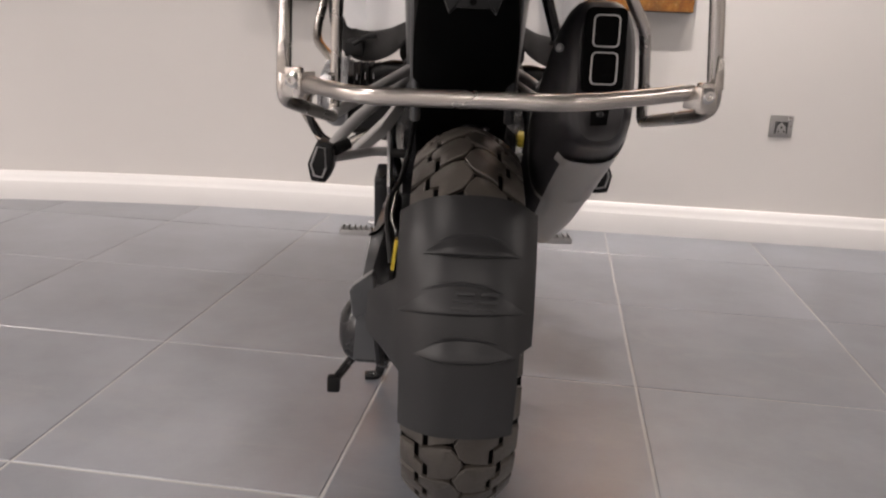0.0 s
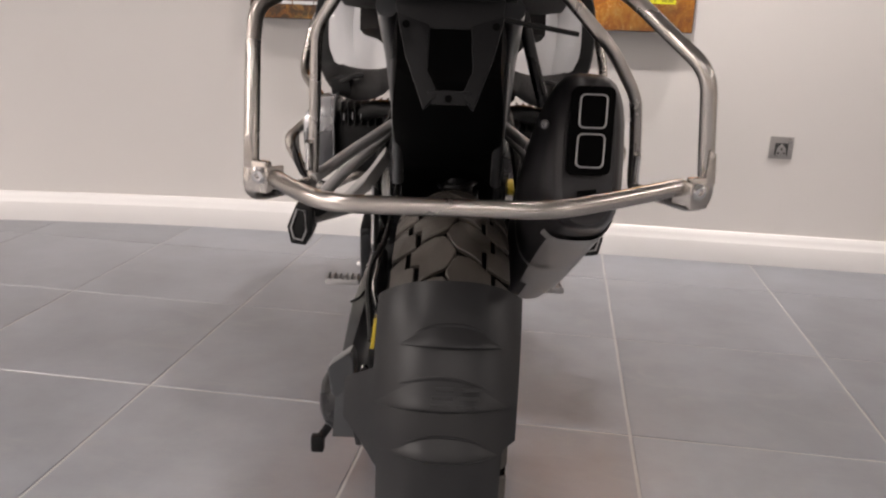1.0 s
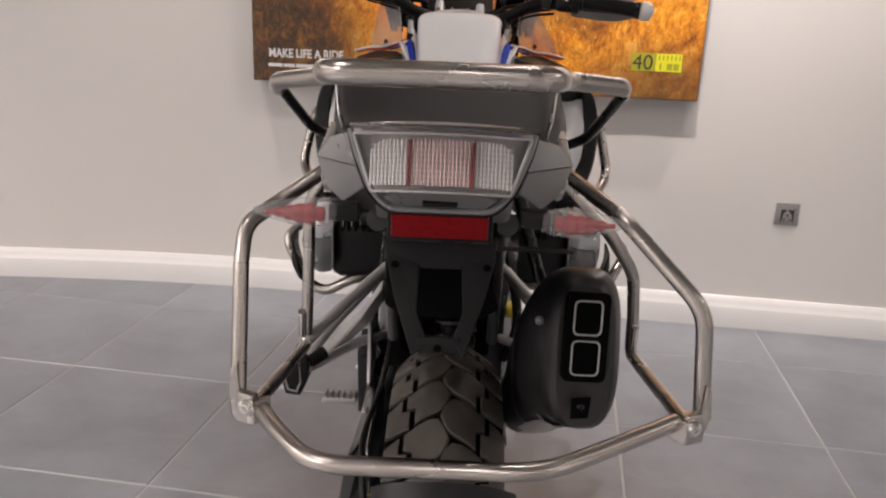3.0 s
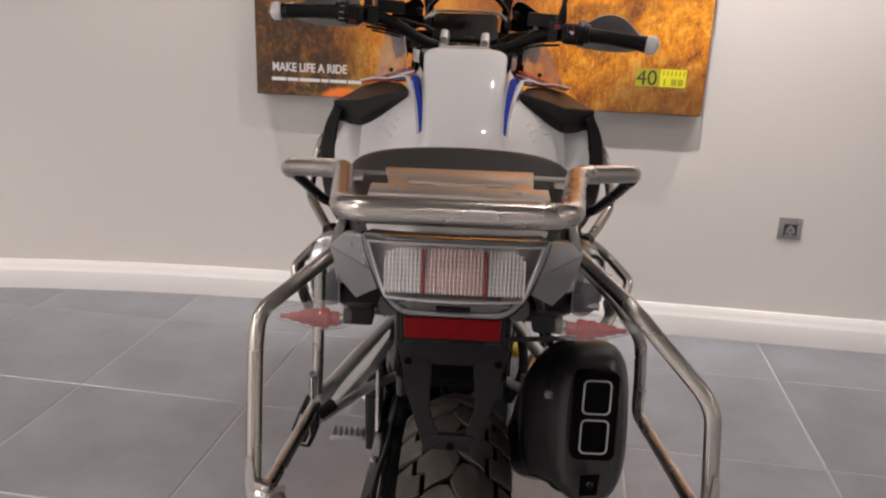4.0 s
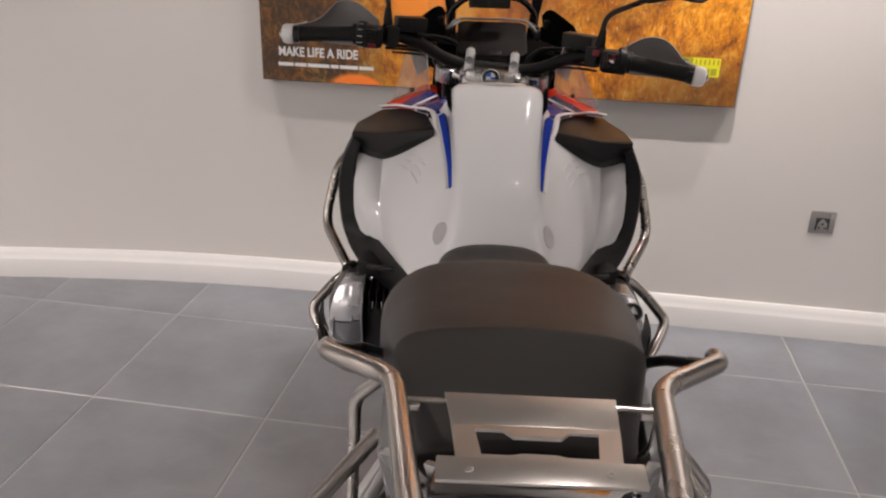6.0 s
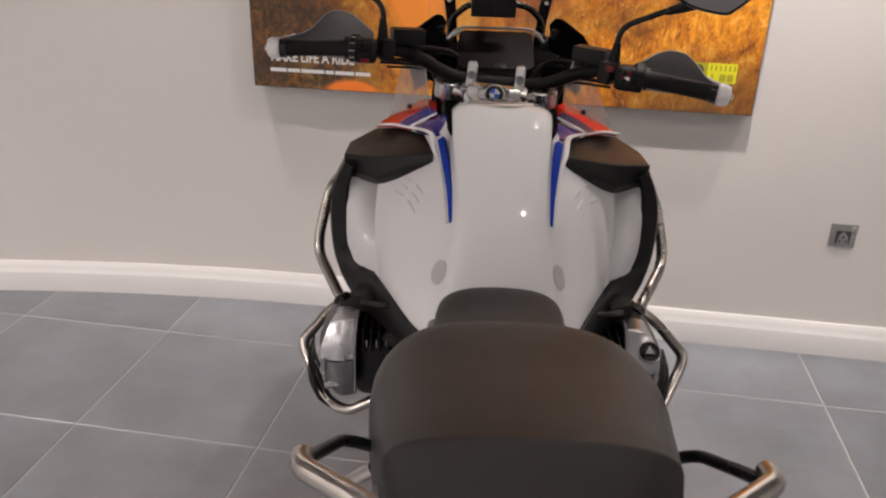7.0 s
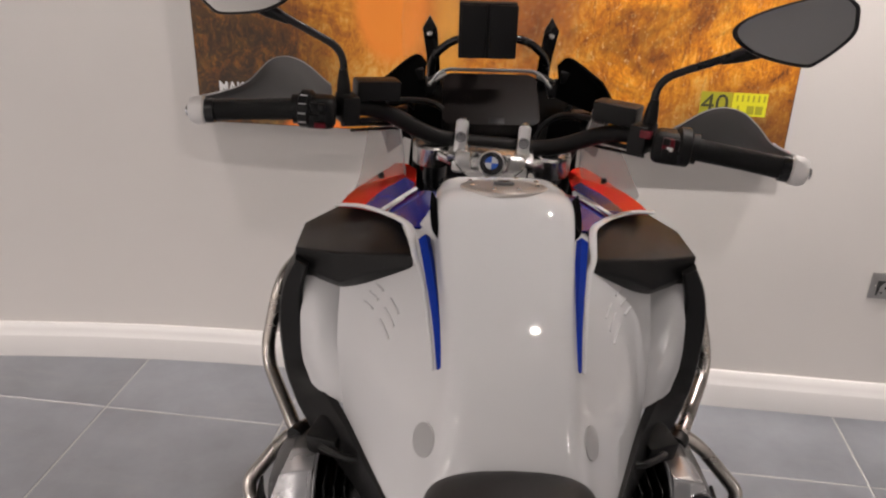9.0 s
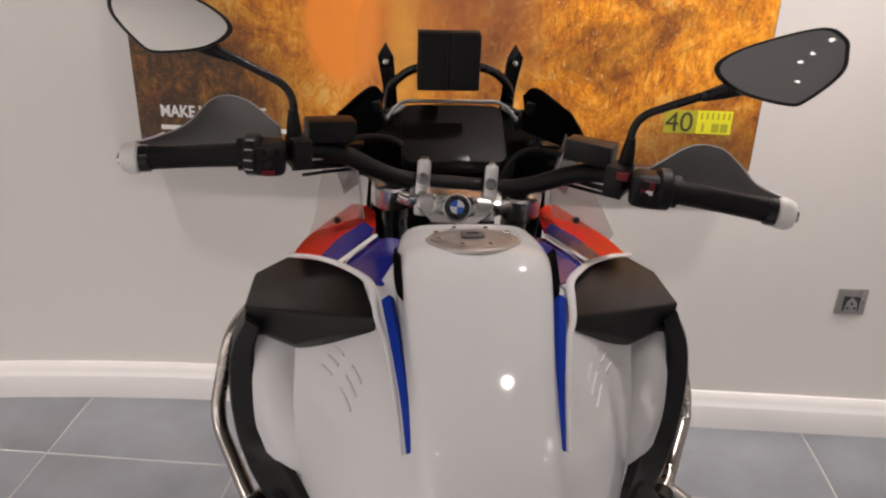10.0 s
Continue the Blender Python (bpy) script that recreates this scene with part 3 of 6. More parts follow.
def wheel(name, y, pitches, narrow=1.0):
    centre = pose(MID, y, AXLE_Z) @ Matrix.Diagonal((narrow, 1, 1, 1))
    xs = [-0.084 + 0.168 * i / 20 for i in range(21)]
    outer = [(x, tread_r(x) - 0.008) for x in xs]
    profile = [(-0.056, 0.222), (-0.066, 0.232), (-0.078, 0.25)] + outer + [(0.078, 0.25), (0.066, 0.232), (0.056, 0.222)]
    # carcass is near-black, so the groove shade between blocks is in its colour
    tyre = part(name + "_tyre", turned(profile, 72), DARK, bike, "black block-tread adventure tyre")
    tyre.matrix_local = centre
    pitch = 2 * math.pi / pitches
    left = [(-0.01, 0.07), (-0.001, 0.2), (0.007, 0.5), (-0.001, 0.76), (-0.01, 0.9), (-0.024, 0.9), (-0.038, 0.82), (-0.056, 0.66), (-0.056, 0.32), (-0.043, 0.26), (-0.043, -0.16), (-0.034, -0.07), (-0.022, 0.0)]
    edge = [(-0.05, -0.22), (-0.05, 0.22), (-0.063, 0.27), (-0.063, 0.64), (-0.075, 0.58), (-0.085, 0.52), (-0.085, -0.2), (-0.075, -0.24)]
    shapes = [left, [(-x, a + 0.5) for x, a in left], edge, [(-x, a + 0.5) for x, a in edge]]
    for outline in shapes:
        me = tread_block_mesh(outline, pitch)
        for k in range(pitches):
            b = new("tread_block", me)
            b.parent = tyre
            b.matrix_local = Matrix.Rotation(-k * pitch, 4, "X")
    rim = part(name + "_rim", turned([(-0.06, 0.224), (-0.064, 0.234), (-0.058, 0.236), (-0.05, 0.215), (-0.02, 0.2), (0.02, 0.2), (0.05, 0.215),
                                      (0.058, 0.236), (0.064, 0.234), (0.06, 0.224), (0.046, 0.205), (0.02, 0.19), (-0.02, 0.19), (-0.046, 0.205), (-0.06, 0.224)], 64),
               SATIN, bike, "black wheel rim")
    rim.matrix_local = centre
    hub = part(name + "_hub", turned([(-0.07, 0), (-0.07, 0.03), (-0.06, 0.055), (-0.045, 0.055), (-0.035, 0.035), (0.035, 0.035), (0.045, 0.055),
                                      (0.06, 0.055), (0.07, 0.03), (0.07, 0)], 32), ALU, bike)
    hub.matrix_local = centre
    for k in range(20):
        a = 2 * math.pi * k / 20
        s = 1 if k % 2 else -1
        b = a + (0.35 if k % 4 < 2 else -0.35)
        spoke = part("spoke", sweep(bmesh.new(), [Vector((s * 0.052, 0.05 * math.cos(a), 0.05 * math.sin(a))),
                                                  Vector((s * 0.05, 0.21 * math.cos(b), 0.21 * math.sin(b)))], 0.0022, 6), BRIGHT, rim)
    disc = part(name + "_brake_disc", turned([(0.078, 0.085), (0.083, 0.085), (0.083, 0.132), (0.078, 0.132), (0.078, 0.085)], 48), BRIGHT, bike, "steel brake disc")
    disc.matrix_local = centre
    return tyre


wheel("rear", REAR_Y, 27)
wheel("front", FRONT_Y, 27, 0.7)


# -- rear spray guard round the tyre --
def guard_r(x):
    e = min(1, abs(x - 0.014) / 0.092)
    return 0.358 - 0.041 * e ** 2.8 - 1.4 * max(0, -0.078 - x)


def guard_at(x, deg, rise=0.0):
    r = guard_r(x) + rise
    return Vector((x, REAR_Y - r * math.cos(radians(deg)), AXLE_Z + r * math.sin(radians(deg))))


def guard_rib(low, span, wide, mid):
    """A lens-shaped scale: a thin crest along its top, a flat face, an undercut below."""
    rings = []
    for k in range(45):
        u = -0.995 + 1.99 * k / 44
        lens = 1 - u * u
        x = mid + wide * u
        b, t = low + 1.6 * (1 - lens), low + 1.6 + (span - 1.6) * lens
        h = lens ** 0.6
        face = lambda f, rise: guard_at(x, b + f * (t - b), rise * h)
        rings.append([guard_at(x, t + 0.35, -0.002), face(1.0, 0.005), face(0.95, 0.006), face(0.88, 0.0042), face(0.5, 0.0085), face(0.2, 0.0125), face(0.1, 0.0122),
                      face(0.04, 0.009), guard_at(x, b + 0.5, -0.003)])
    return loft(rings)


def guard():
    bm = bmesh.new()
    na, nx = 190, 60
    rows = []
    for i in range(na):
        deg = 47 - 53 * i / (na - 1)
        f = i / (na - 1)
        right = 0.106 - 0.012 * f
        left = -0.079 if deg > 29 else -0.079 - 0.043 * (29 - deg) / 2 if deg > 27 else -0.122 if deg > 15 else max(-0.122, -0.122 + 0.052 * (15 - deg) / 8) if deg > 7 else -0.07
        if f > 0.62:
            right -= 0.016 * min(1, (f - 0.62) / 0.03)
        row = []
        for k in range(nx):
            u = k / (nx - 1)
            x = left + (right - left) * u
            r = guard_r(x)
            a = radians(deg)
            row.append(bm.verts.new((x + MID - 0.012, REAR_Y - r * math.cos(a), AXLE_Z + r * math.sin(a))))
        rows.append(row)
    for a, b in zip(rows, rows[1:]):
        for k in range(nx - 1):
            bm.faces.new((a[k], a[k + 1], b[k + 1], b[k]))
    bmesh.ops.recalc_face_normals(bm, faces=bm.faces)
    bmesh.ops.solidify(bm, geom=bm.faces[:] + bm.edges[:] + bm.verts[:], thickness=0.004)
    return bm


spray_guard = part("spray_guard", guard(), GUARD, bike, "charcoal ribbed plastic spray guard", 28)
for low, span, wide, mid in ((32.2, 5.6, 0.074, 0.018), (20.0, 7.2, 0.1, 0.004), (10.4, 5.6, 0.076, 0.012)):
    part("guard_rib", guard_rib(low, span, wide, mid), GUARD, spray_guard, smooth=40)
for x in (-0.004, 0.028):
    for i, deg in enumerate((21.6, 23.2, 24.8)):
        p = guard_at(x + 0.012 + (i - 1) * 0.003, deg, 0.0115 - 0.0019 * i)
        part("emblem_bar", block(p.x, p.y, p.z, 0.026 if i == 1 else 0.023, 0.003, 0.0045, 0.001, (-deg, 0, 0)), GUARD, spray_guard)
# flank towards the drive, with its bracket
part("guard_bracket", slab([(-0.11, 1.0, 0.44), (-0.11, 1.0, 0.39), (-0.11, 1.06, 0.31), (-0.11, 1.2, 0.24), (-0.11, 1.3, 0.27), (-0.11, 1.2, 0.3), (-0.11, 1.1, 0.37), (-0.11, 1.06, 0.44)],
                           (-0.008, 0, 0), 0.002), SATIN, bike)
# -- drive side --
part("final_drive", turned([(0.03, 0.0), (0.03, 0.05), (-0.02, 0.06), (-0.06, 0.059), (-0.08, 0.048), (-0.09, 0.03), (-0.092, 0)], 36, pose(-0.105, REAR_Y, AXLE_Z - 0.03)), SATIN, bike,
     "black shaft drive housing")
part("swingarm", smooth_loft([[(-0.09 + 0.035 * math.cos(a) - 0.02, y, z + h * math.sin(a)) for a in (2 * math.pi * k / 14 for k in range(14))]
                              for y, z, h in ((REAR_Y, 0.33, 0.05), (1.42, 0.36, 0.045), (1.62, 0.41, 0.05), (1.78, 0.43, 0.07))], 16), GREYPAINT, bike, "dark grey single-sided swingarm")
part("torque_strut", tube([(-0.135, 1.26, 0.44), (-0.13, 1.72, 0.52)], 0.011), SATIN, bike)
part("brake_hose", sweep(bmesh.new(), catmull([(-0.1, 1.1, 0.46), (-0.115, 1.2, 0.53), (-0.1, 1.35, 0.56), (-0.085, 1.5, 0.68), (-0.08, 1.55, 0.85)], 24), 0.005, 8), BLACK, bike)
part("swingarm_beam", bevelled(loft([[(o - 0.006, y, zo - 0.1), (o, y, zo - 0.012), (o + 0.004, y, zo), (m, y, zm), (m + 0.006, y, zm - 0.006), (i, y, zi), (i + 0.002, y, zi - 0.08)]
                                      for y, o, zo, m, zm, i, zi in ((1.5, -0.14, 0.49, -0.126, 0.497, -0.112, 0.48), (1.38, -0.142, 0.488, -0.124, 0.492, -0.112, 0.47),
                                                                     (1.25, -0.151, 0.464, -0.126, 0.466, -0.11, 0.432), (1.13, -0.152, 0.42, -0.134, 0.433, -0.112, 0.4), (1.1, -0.152, 0.4, -0.134, 0.41, -0.114, 0.38))]), 0.0015), GREYPAINT, bike,
     "dark grey folded swingarm beam", 25)
part("beam_groove", tube([(-0.149, 1.245, 0.4665), (-0.138, 1.262, 0.4675), (-0.127, 1.29, 0.4775)], 0.0025, 0.005, 6), BLACK, bike)
part("beam_bolt", bolt((-0.131, 1.363, 0.49), (0, -0.5, 1), 0.007, 0.006), BRIGHT, bike)
part("beam_end", slab([(-0.163, 1.085, 0.418), (-0.157, 1.08, 0.428), (-0.128, 1.08, 0.45), (-0.124, 1.082, 0.44), (-0.12, 1.085, 0.393), (-0.152, 1.09, 0.371), (-0.158, 1.09, 0.376)], (0, 0.04, -0.004), 0.003), GREYPAINT, bike, "dark grey angular casting end", 25)
part("brake_line", tube([(-0.104, 1.32, 0.548), (-0.109, 1.2, 0.511), (-0.095, 1.14, 0.5), (-0.092, 1.09, 0.503)], 0.0028, 0.02, 8), BRIGHT, bike, "thin silver brake line")
part("clip_tag", block(-0.094, 1.08, 0.48, 0.0055, 0.005, 0.048, 0.001, (4, 7, 0)), YELLOW, bike, "small yellow tag")
part("clip_bolt", bolt((-0.106, 1.07, 0.43), (0, -1, 0.2), 0.006, 0.006), BRIGHT, bike)
part("shock_absorber", tube([(0.02, 1.55, 0.38), (0.02, 1.5, 0.76)], 0.03), SATIN, bike)
spring = [Vector((0.02 + 0.036 * math.cos(t), 1.545 - 0.04 * t / 50, 0.44 + 0.25 * t / 50 + 0.036 * 0.1 * math.sin(t))) + Vector((0, 0.036 * math.sin(t), 0)) for t in (i * 0.4 for i in range(125))]
part("shock_spring", sweep(bmesh.new(), spring, 0.006, 6), SATIN, bike)
part("rear_frame", joined(*[tube([(s * 0.075, 1.0, 0.93), (s * 0.085, 1.25, 0.86), (s * 0.1, 1.6, 0.72), (s * 0.11, 1.75, 0.62)], 0.014) for s in (-1, 1)],
                          *[tube([(s * 0.08, 1.02, 0.97), (s * 0.1, 1.35, 0.95), (s * 0.11, 1.7, 0.86)], 0.013) for s in (-1, 1)],
                          *[tube([(s * 0.078, 1.16, 0.96), (s * 0.08, 1.3, 0.66)], 0.009) for s in (-1, 1)]), GREYPAINT, bike)
part("inner_fender", smooth_loft([[(-w, y, z0), (-w, y, z1), (w, y, z1), (w, y, z0), (w * 0.7, y, z0 - 0.015), (-w * 0.7, y, z0 - 0.015)]
                                  for y, w, z0, z1 in ((0.985, 0.062, 0.86, 0.99), (1.1, 0.075, 0.79, 1.0), (1.3, 0.085, 0.715, 1.0), (1.5, 0.09, 0.64, 0.93), (1.62, 0.09, 0.5, 0.86))], 16), DARK, bike, "matt black inner mudguard")
part("yellow_cap", turned([(0, 0), (0, 0.017), (0.02, 0.019), (0.03, 0.016), (0.032, 0)], 16, pose(0.125, 1.66, 0.585)), YELLOW, bike, "yellow cap")
for s in (-1, 1):
    part("coolant_hose", sweep(bmesh.new(), catmull([(s * 0.12, 1.6, 0.5), (s * 0.14, 1.55, 0.6), (s * 0.12, 1.62, 0.72), (s * 0.11, 1.75, 0.75)], 18), 0.01, 8), BLACK, bike)


# -- pannier carriers --
PIPE = 0.009
left_carrier = part("pannier_carrier", tube([(-0.15, 1.06, 0.972), (-0.222, 0.972, 0.925), (-0.2235, 0.955, 0.89), (-0.217, 0.897, 0.722), (-0.212, 0.94, 0.712), (-0.211, 1.25, 0.662),
                                             (-0.2, 1.235, 0.9), (-0.155, 1.2, 0.96)], PIPE, 0.022), STEEL, bike, "bent stainless steel pannier carrier")
right_carrier = part("pannier_carrier", tube([(0.15, 1.1, 0.975), (0.2, 0.965, 0.952), (0.28, 0.895, 0.872), (0.296, 0.905, 0.73), (0.292, 0.95, 0.715), (0.29, 1.24, 0.675), (0.285, 1.225, 0.74),
                                              (0.271, 1.19, 0.818), (0.225, 1.157, 0.885), (0.15, 1.16, 0.96)], PIPE, 0.024), STEEL, bike, "bent stainless steel pannier carrier")
cross = part("carrier_crossbar", tube([(-0.188, 0.884, 0.742), (-0.16, 0.84, 0.7405), (-0.114, 0.784, 0.738), (0.11, 0.786, 0.738), (0.2, 0.846, 0.743), (0.262, 0.886, 0.748)], 0.0095, 0.04, 14), STEEL, bike,
             "bent stainless steel crossbar")
for s, x in ((-1, -0.203), (1, 0.28)):
    c = left_carrier if s < 0 else right_carrier
    part("lug", block(x, 0.886, 0.742, 0.026, 0.012, 0.036, 0.004, (0, 0, s * 25)), STEEL, c)
    part("end_collar", block(x - s * 0.017, 0.88, 0.742, 0.005, 0.024, 0.026, 0.002, (0, 0, s * 40)), STEEL, c)
    part("carrier_bolt", bolt((x - s * 0.002, 0.88, 0.745), (s * 0.2, -1, 0), 0.0095, 0.008), BRIGHT, c)
    part("lock_tab", slab([(x + s * 0.006, 0.883, 0.75), (x + s * 0.018, 0.883, 0.752), (x + s * 0.017, 0.888, 0.785), (x + s * 0.01, 0.888, 0.79)], (0, 0.004, 0), 0.0012), STEEL, c)
    part("lock_pin", tube([(x + s * 0.008, 1.22, 0.69), (x + s * 0.004, 1.2, 0.735)], 0.006), BRIGHT, c)
    # straps to the frame
    part("carrier_strut", tube([(s * 0.21, 1.24, 0.67), (s * 0.16, 1.36, 0.7), (s * 0.1, 1.46, 0.735)], 0.0095), HANGER, bike, "silver carrier strut")


# -- muffler --
def muffler_ring(y, cx, cz, hw, hh, n=28, power=0.62, lean=0.0, part_of=None):
    ring = []
    for k in range(n):
        a = 2 * math.pi * k / n
        c, s = math.cos(a), math.sin(a)
        x = hw * math.copysign(abs(c) ** power, c)
        z = hh * math.copysign(abs(s) ** power, s)
        ring.append(Vector((cx + x, y - z * lean, cz + z)))
    return ring


SECTIONS = [(1.03, 0.182, 0.757, 0.033, 0.086), (1.045, 0.182, 0.757, 0.044, 0.096), (1.08, 0.183, 0.75, 0.054, 0.102), (1.16, 0.182, 0.712, 0.058, 0.105),
            (1.28, 0.177, 0.64, 0.058, 0.102), (1.4, 0.168, 0.55, 0.052, 0.09), (1.48, 0.158, 0.48, 0.042, 0.07), (1.54, 0.145, 0.44, 0.03, 0.04)]
muffler = part("muffler", smooth_loft([muffler_ring(*s, lean=-0.25) for s in SECTIONS], 40), MUFFLER, bike, "dark grey oval silencer with twin square outlets")
wide = smooth_loft([muffler_ring(s[0], s[1], s[2], s[3] + 0.003, s[4] + 0.003, lean=-0.25) for s in ((1.11, 0.1825, 0.735, 0.0555, 0.1035),) + tuple(SECTIONS[3:7])], 24, cap=False)
drop = [f for f in wide.faces if not (f.calc_center_median().z < 0.66 - 0.72 * (f.calc_center_median().y - 1.16) and f.calc_center_median().x > 0.142)]
bmesh.ops.delete(wide, geom=drop, context="FACES")
part("heat_shield", wide, SHIELD, muffler, "pale metal heat shield")
part("shield_band", smooth_loft([muffler_ring(y, cx, cz, hw + 0.005, hh + 0.005, lean=-0.25) for y, cx, cz, hw, hh in ((1.275, 0.177, 0.643, 0.058, 0.102), (1.287, 0.1767, 0.636, 0.058, 0.102))], 3, cap=False), SHIELD, muffler)
CAP_TOP, CAP_LOW = Vector((0.182, 1.029, 0.842)), Vector((0.178, 1.001, 0.737))
UP = (CAP_TOP - CAP_LOW).normalized()
OUT = Vector((1, 0, 0)).cross(UP).normalized()


def on_cap(u, v, w=0.0):
    """u sideways, v up from the middle of the outlet panel, w out of it."""
    return (CAP_TOP + CAP_LOW) / 2 + Vector((u, 0, 0)) + UP * v + (OUT if OUT.y < 0 else -OUT) * w


def rounded_rect(hw, hh, r, n=5):
    pts = []
    for cx, cy, a0 in ((hw - r, hh - r, 0), (r - hw, hh - r, 90), (r - hw, r - hh, 180), (hw - r, r - hh, 270)):
        for k in range(n + 1):
            a = radians(a0 + 90 * k / n)
            pts.append((cx + r * math.cos(a), cy + r * math.sin(a)))
    return pts


part("outlet_panel", slab([on_cap(u, v, -0.012) for u, v in rounded_rect(0.027, 0.055, 0.009)], on_cap(0, 0, 0.0185) - on_cap(0, 0, 0), 0.002), DARK, muffler, "black outlet panel")
for v in (0.0235, -0.0255):
    part("outlet_trim", sweep(bmesh.new(), [on_cap(u, v + q, 0.007) for u, q in rounded_rect(0.0165, 0.0205, 0.006)], 0.0012, 8, True), SHIELD, muffler, "polished outlet rim")
    part("outlet", loft([[on_cap(u * k, v + q * k, w) for u, q in rounded_rect(0.0155, 0.0195, 0.006)] for k, w in ((1, 0.0075), (0.95, 0.0075), (0.9, -0.03), (0.1, -0.031))], cap=False), DARK, muffler, smooth=20)
part("muffler_bolt", bolt(on_cap(0.0, -0.085, 0.004), (0, -1, 0), 0.005, 0.004), SATIN, muffler)
part("muffler_bolt", bolt((0.128, 1.065, 0.79), (-0.3, -1, 0), 0.006, 0.006), TRIM_GREY, muffler)
part("cap_recess", slab([on_cap(u, v, 0.003) for u, v in ((-0.012, -0.075), (0.012, -0.072), (0.01, -0.098), (-0.012, -0.1))], (0, -0.003, 0), 0.001), DARK, muffler)
part("muffler_clamp", tube([(0.14, 1.2, 0.8), (0.12, 1.2, 0.86), (0.1, 1.2, 0.93)], 0.009), SATIN, bike)
part("exhaust_pipe", tube([(0.145, 1.53, 0.44), (0.14, 1.64, 0.36), (0.16, 1.8, 0.33), (0.22, 2.1, 0.35), (0.3, 2.2, 0.42)], 0.022, 0.06), ALU, bike)


# -- tail --
holder = part("plate_holder", joined(
    *[slab([(s * 0.058 + 0.002, 0.898, 0.922), (s * 0.022 + 0.002, 0.893, 0.91), (s * 0.024 + 0.003, 0.872, 0.865), (s * 0.012 + 0.004, 0.853, 0.842), (s * 0.026 + 0.003, 0.846, 0.827), (s * 0.047 + 0.002, 0.878, 0.88)],
           (0, 0.012, -0.004), 0.002) for s in (-1, 1)],
    slab([(-0.02, 0.855, 0.845), (0.026, 0.855, 0.845), (0.022, 0.85, 0.831), (-0.016, 0.85, 0.831)], (0, 0.008, 0), 0.0015),
    slab([(-0.058, 0.9, 0.938), (0.06, 0.9, 0.938), (0.058, 0.898, 0.92), (0.024, 0.893, 0.906), (-0.02, 0.893, 0.906), (-0.056, 0.898, 0.92)], (0, 0.012, 0), 0.0015)), HOLDER, bike, "black plastic number plate bracket")
for x, y, z in ((-0.045, 0.892, 0.91), (0.05, 0.892, 0.91), (0.003, 0.846, 0.838)):
    part("bracket_hole", turned([(0, 0), (0, 0.004), (0.002, 0.004), (0.002, 0)], 12, pose(x, y, z, 0, 0, -90)), DARK, holder)
part("reflector", block(0, 0.876, 0.957, 0.097, 0.012, 0.024, 0.002, (8, 0, 0)), DARK_RED, bike, "dark red rectangular reflector")
part("reflector_line", tube([(-0.05, 0.873, 0.9415), (0.05, 0.873, 0.9415)], 0.0009), SATIN, bike)
part("stay_rod", tube([(0.06, 0.94, 0.918), (0.15, 0.985, 0.905)], 0.003), BLACK, bike)
part("reflector_mount", block(0, 0.893, 0.953, 0.108, 0.018, 0.034, 0.004), HOLDER, bike)
part("tail_core", smooth_loft([[(-w, y, z0), (-w, y, z1), (w, y, z1), (w, y, z0)] for y, w, z0, z1 in ((0.905, 0.05, 0.955, 0.985), (0.98, 0.075, 0.94, 1.03), (1.15, 0.09, 0.93, 1.04), (1.3, 0.1, 0.93, 1.0))], 10), BLACK, bike)


def light_row(z, back, grow=0.0, n=13, sag=0.024):
    """A row of the tail light: wider at its top, bulging to the rear."""
    t = (z - 0.992) / 0.06
    w = 0.067 + 0.02 * t + grow
    return [Vector((w * u, back + sag * u * u + 0.01 * t * t, z + 0.006 * (1 - u * u))) for u in (2 * i / (n - 1) - 1 for i in range(n))]


tail_light = part("tail_light", patch([light_row(z, 0.885, 0.003) for z in (0.986, 1.004, 1.022, 1.04, 1.05)], 26, 10, 0.008), LAMP_BACK, bike, "clear tail light with red inner strips")
def rib_row(z, back, w=0.0675):
    return [Vector((w * u, back + 0.0145 * u * u, z + 0.005 * (1 - u * u))) for u in (i / 18 - 1 for i in range(37))]


RIB_ROWS = [rib_row(z, back) for z, back in ((0.999, 0.842), (1.013, 0.846), (1.027, 0.8495), (1.041, 0.8525))]
for i in range(37):
    corner = max(0, abs(i - 18) - 14.5) / 3.5
    rib = [r[i] for r in RIB_ROWS]
    rib[-1] = rib[-1] - Vector((0, 0, 0.009 * corner * corner))
    if i in (10, 26):
        part("red_strip", sweep(bmesh.new(), [q + Vector((0, -0.003, 0)) for q in rib], 0.0019, 8), DARK_RED, tail_light, "red divider strip")
    else:
        part("lens_rib", sweep(bmesh.new(), rib, 0.0013, 6), PINK if 10 < i < 26 else REFLECTOR, tail_light)
for i in range(8):
    part("lens_rib", sweep(bmesh.new(), rib_row(1.002 + 0.0049 * i, 0.8445 + 0.0013 * i)[:: 3], 0.0007, 6), REFLECTOR, tail_light)
cover = part("lens_cover", patch([light_row(z, 0.834) for z in (0.992, 1.006, 1.022, 1.038, 1.047)], 26, 10, 0.002), LENS, tail_light, "clear ribbed lens")
cover.visible_shadow = False
part("light_trim", joined(tube([(-0.09, 0.88, 1.05), (-0.085, 0.877, 1.03), (-0.07, 0.873, 0.992), (-0.052, 0.868, 0.974), (0.052, 0.868, 0.974), (0.07, 0.873, 0.992), (0.085, 0.877, 1.03), (0.09, 0.88, 1.05)], 0.003, 0.012, 8),
                          slab([(-0.056, 0.858, 0.988), (-0.034, 0.848, 0.994), (0.034, 0.848, 0.994), (0.056, 0.858, 0.988), (0.042, 0.871, 0.974), (-0.042, 0.871, 0.974)], (0, 0.01, 0), 0.003)), TRIM_GREY, tail_light, "silver lower trim")
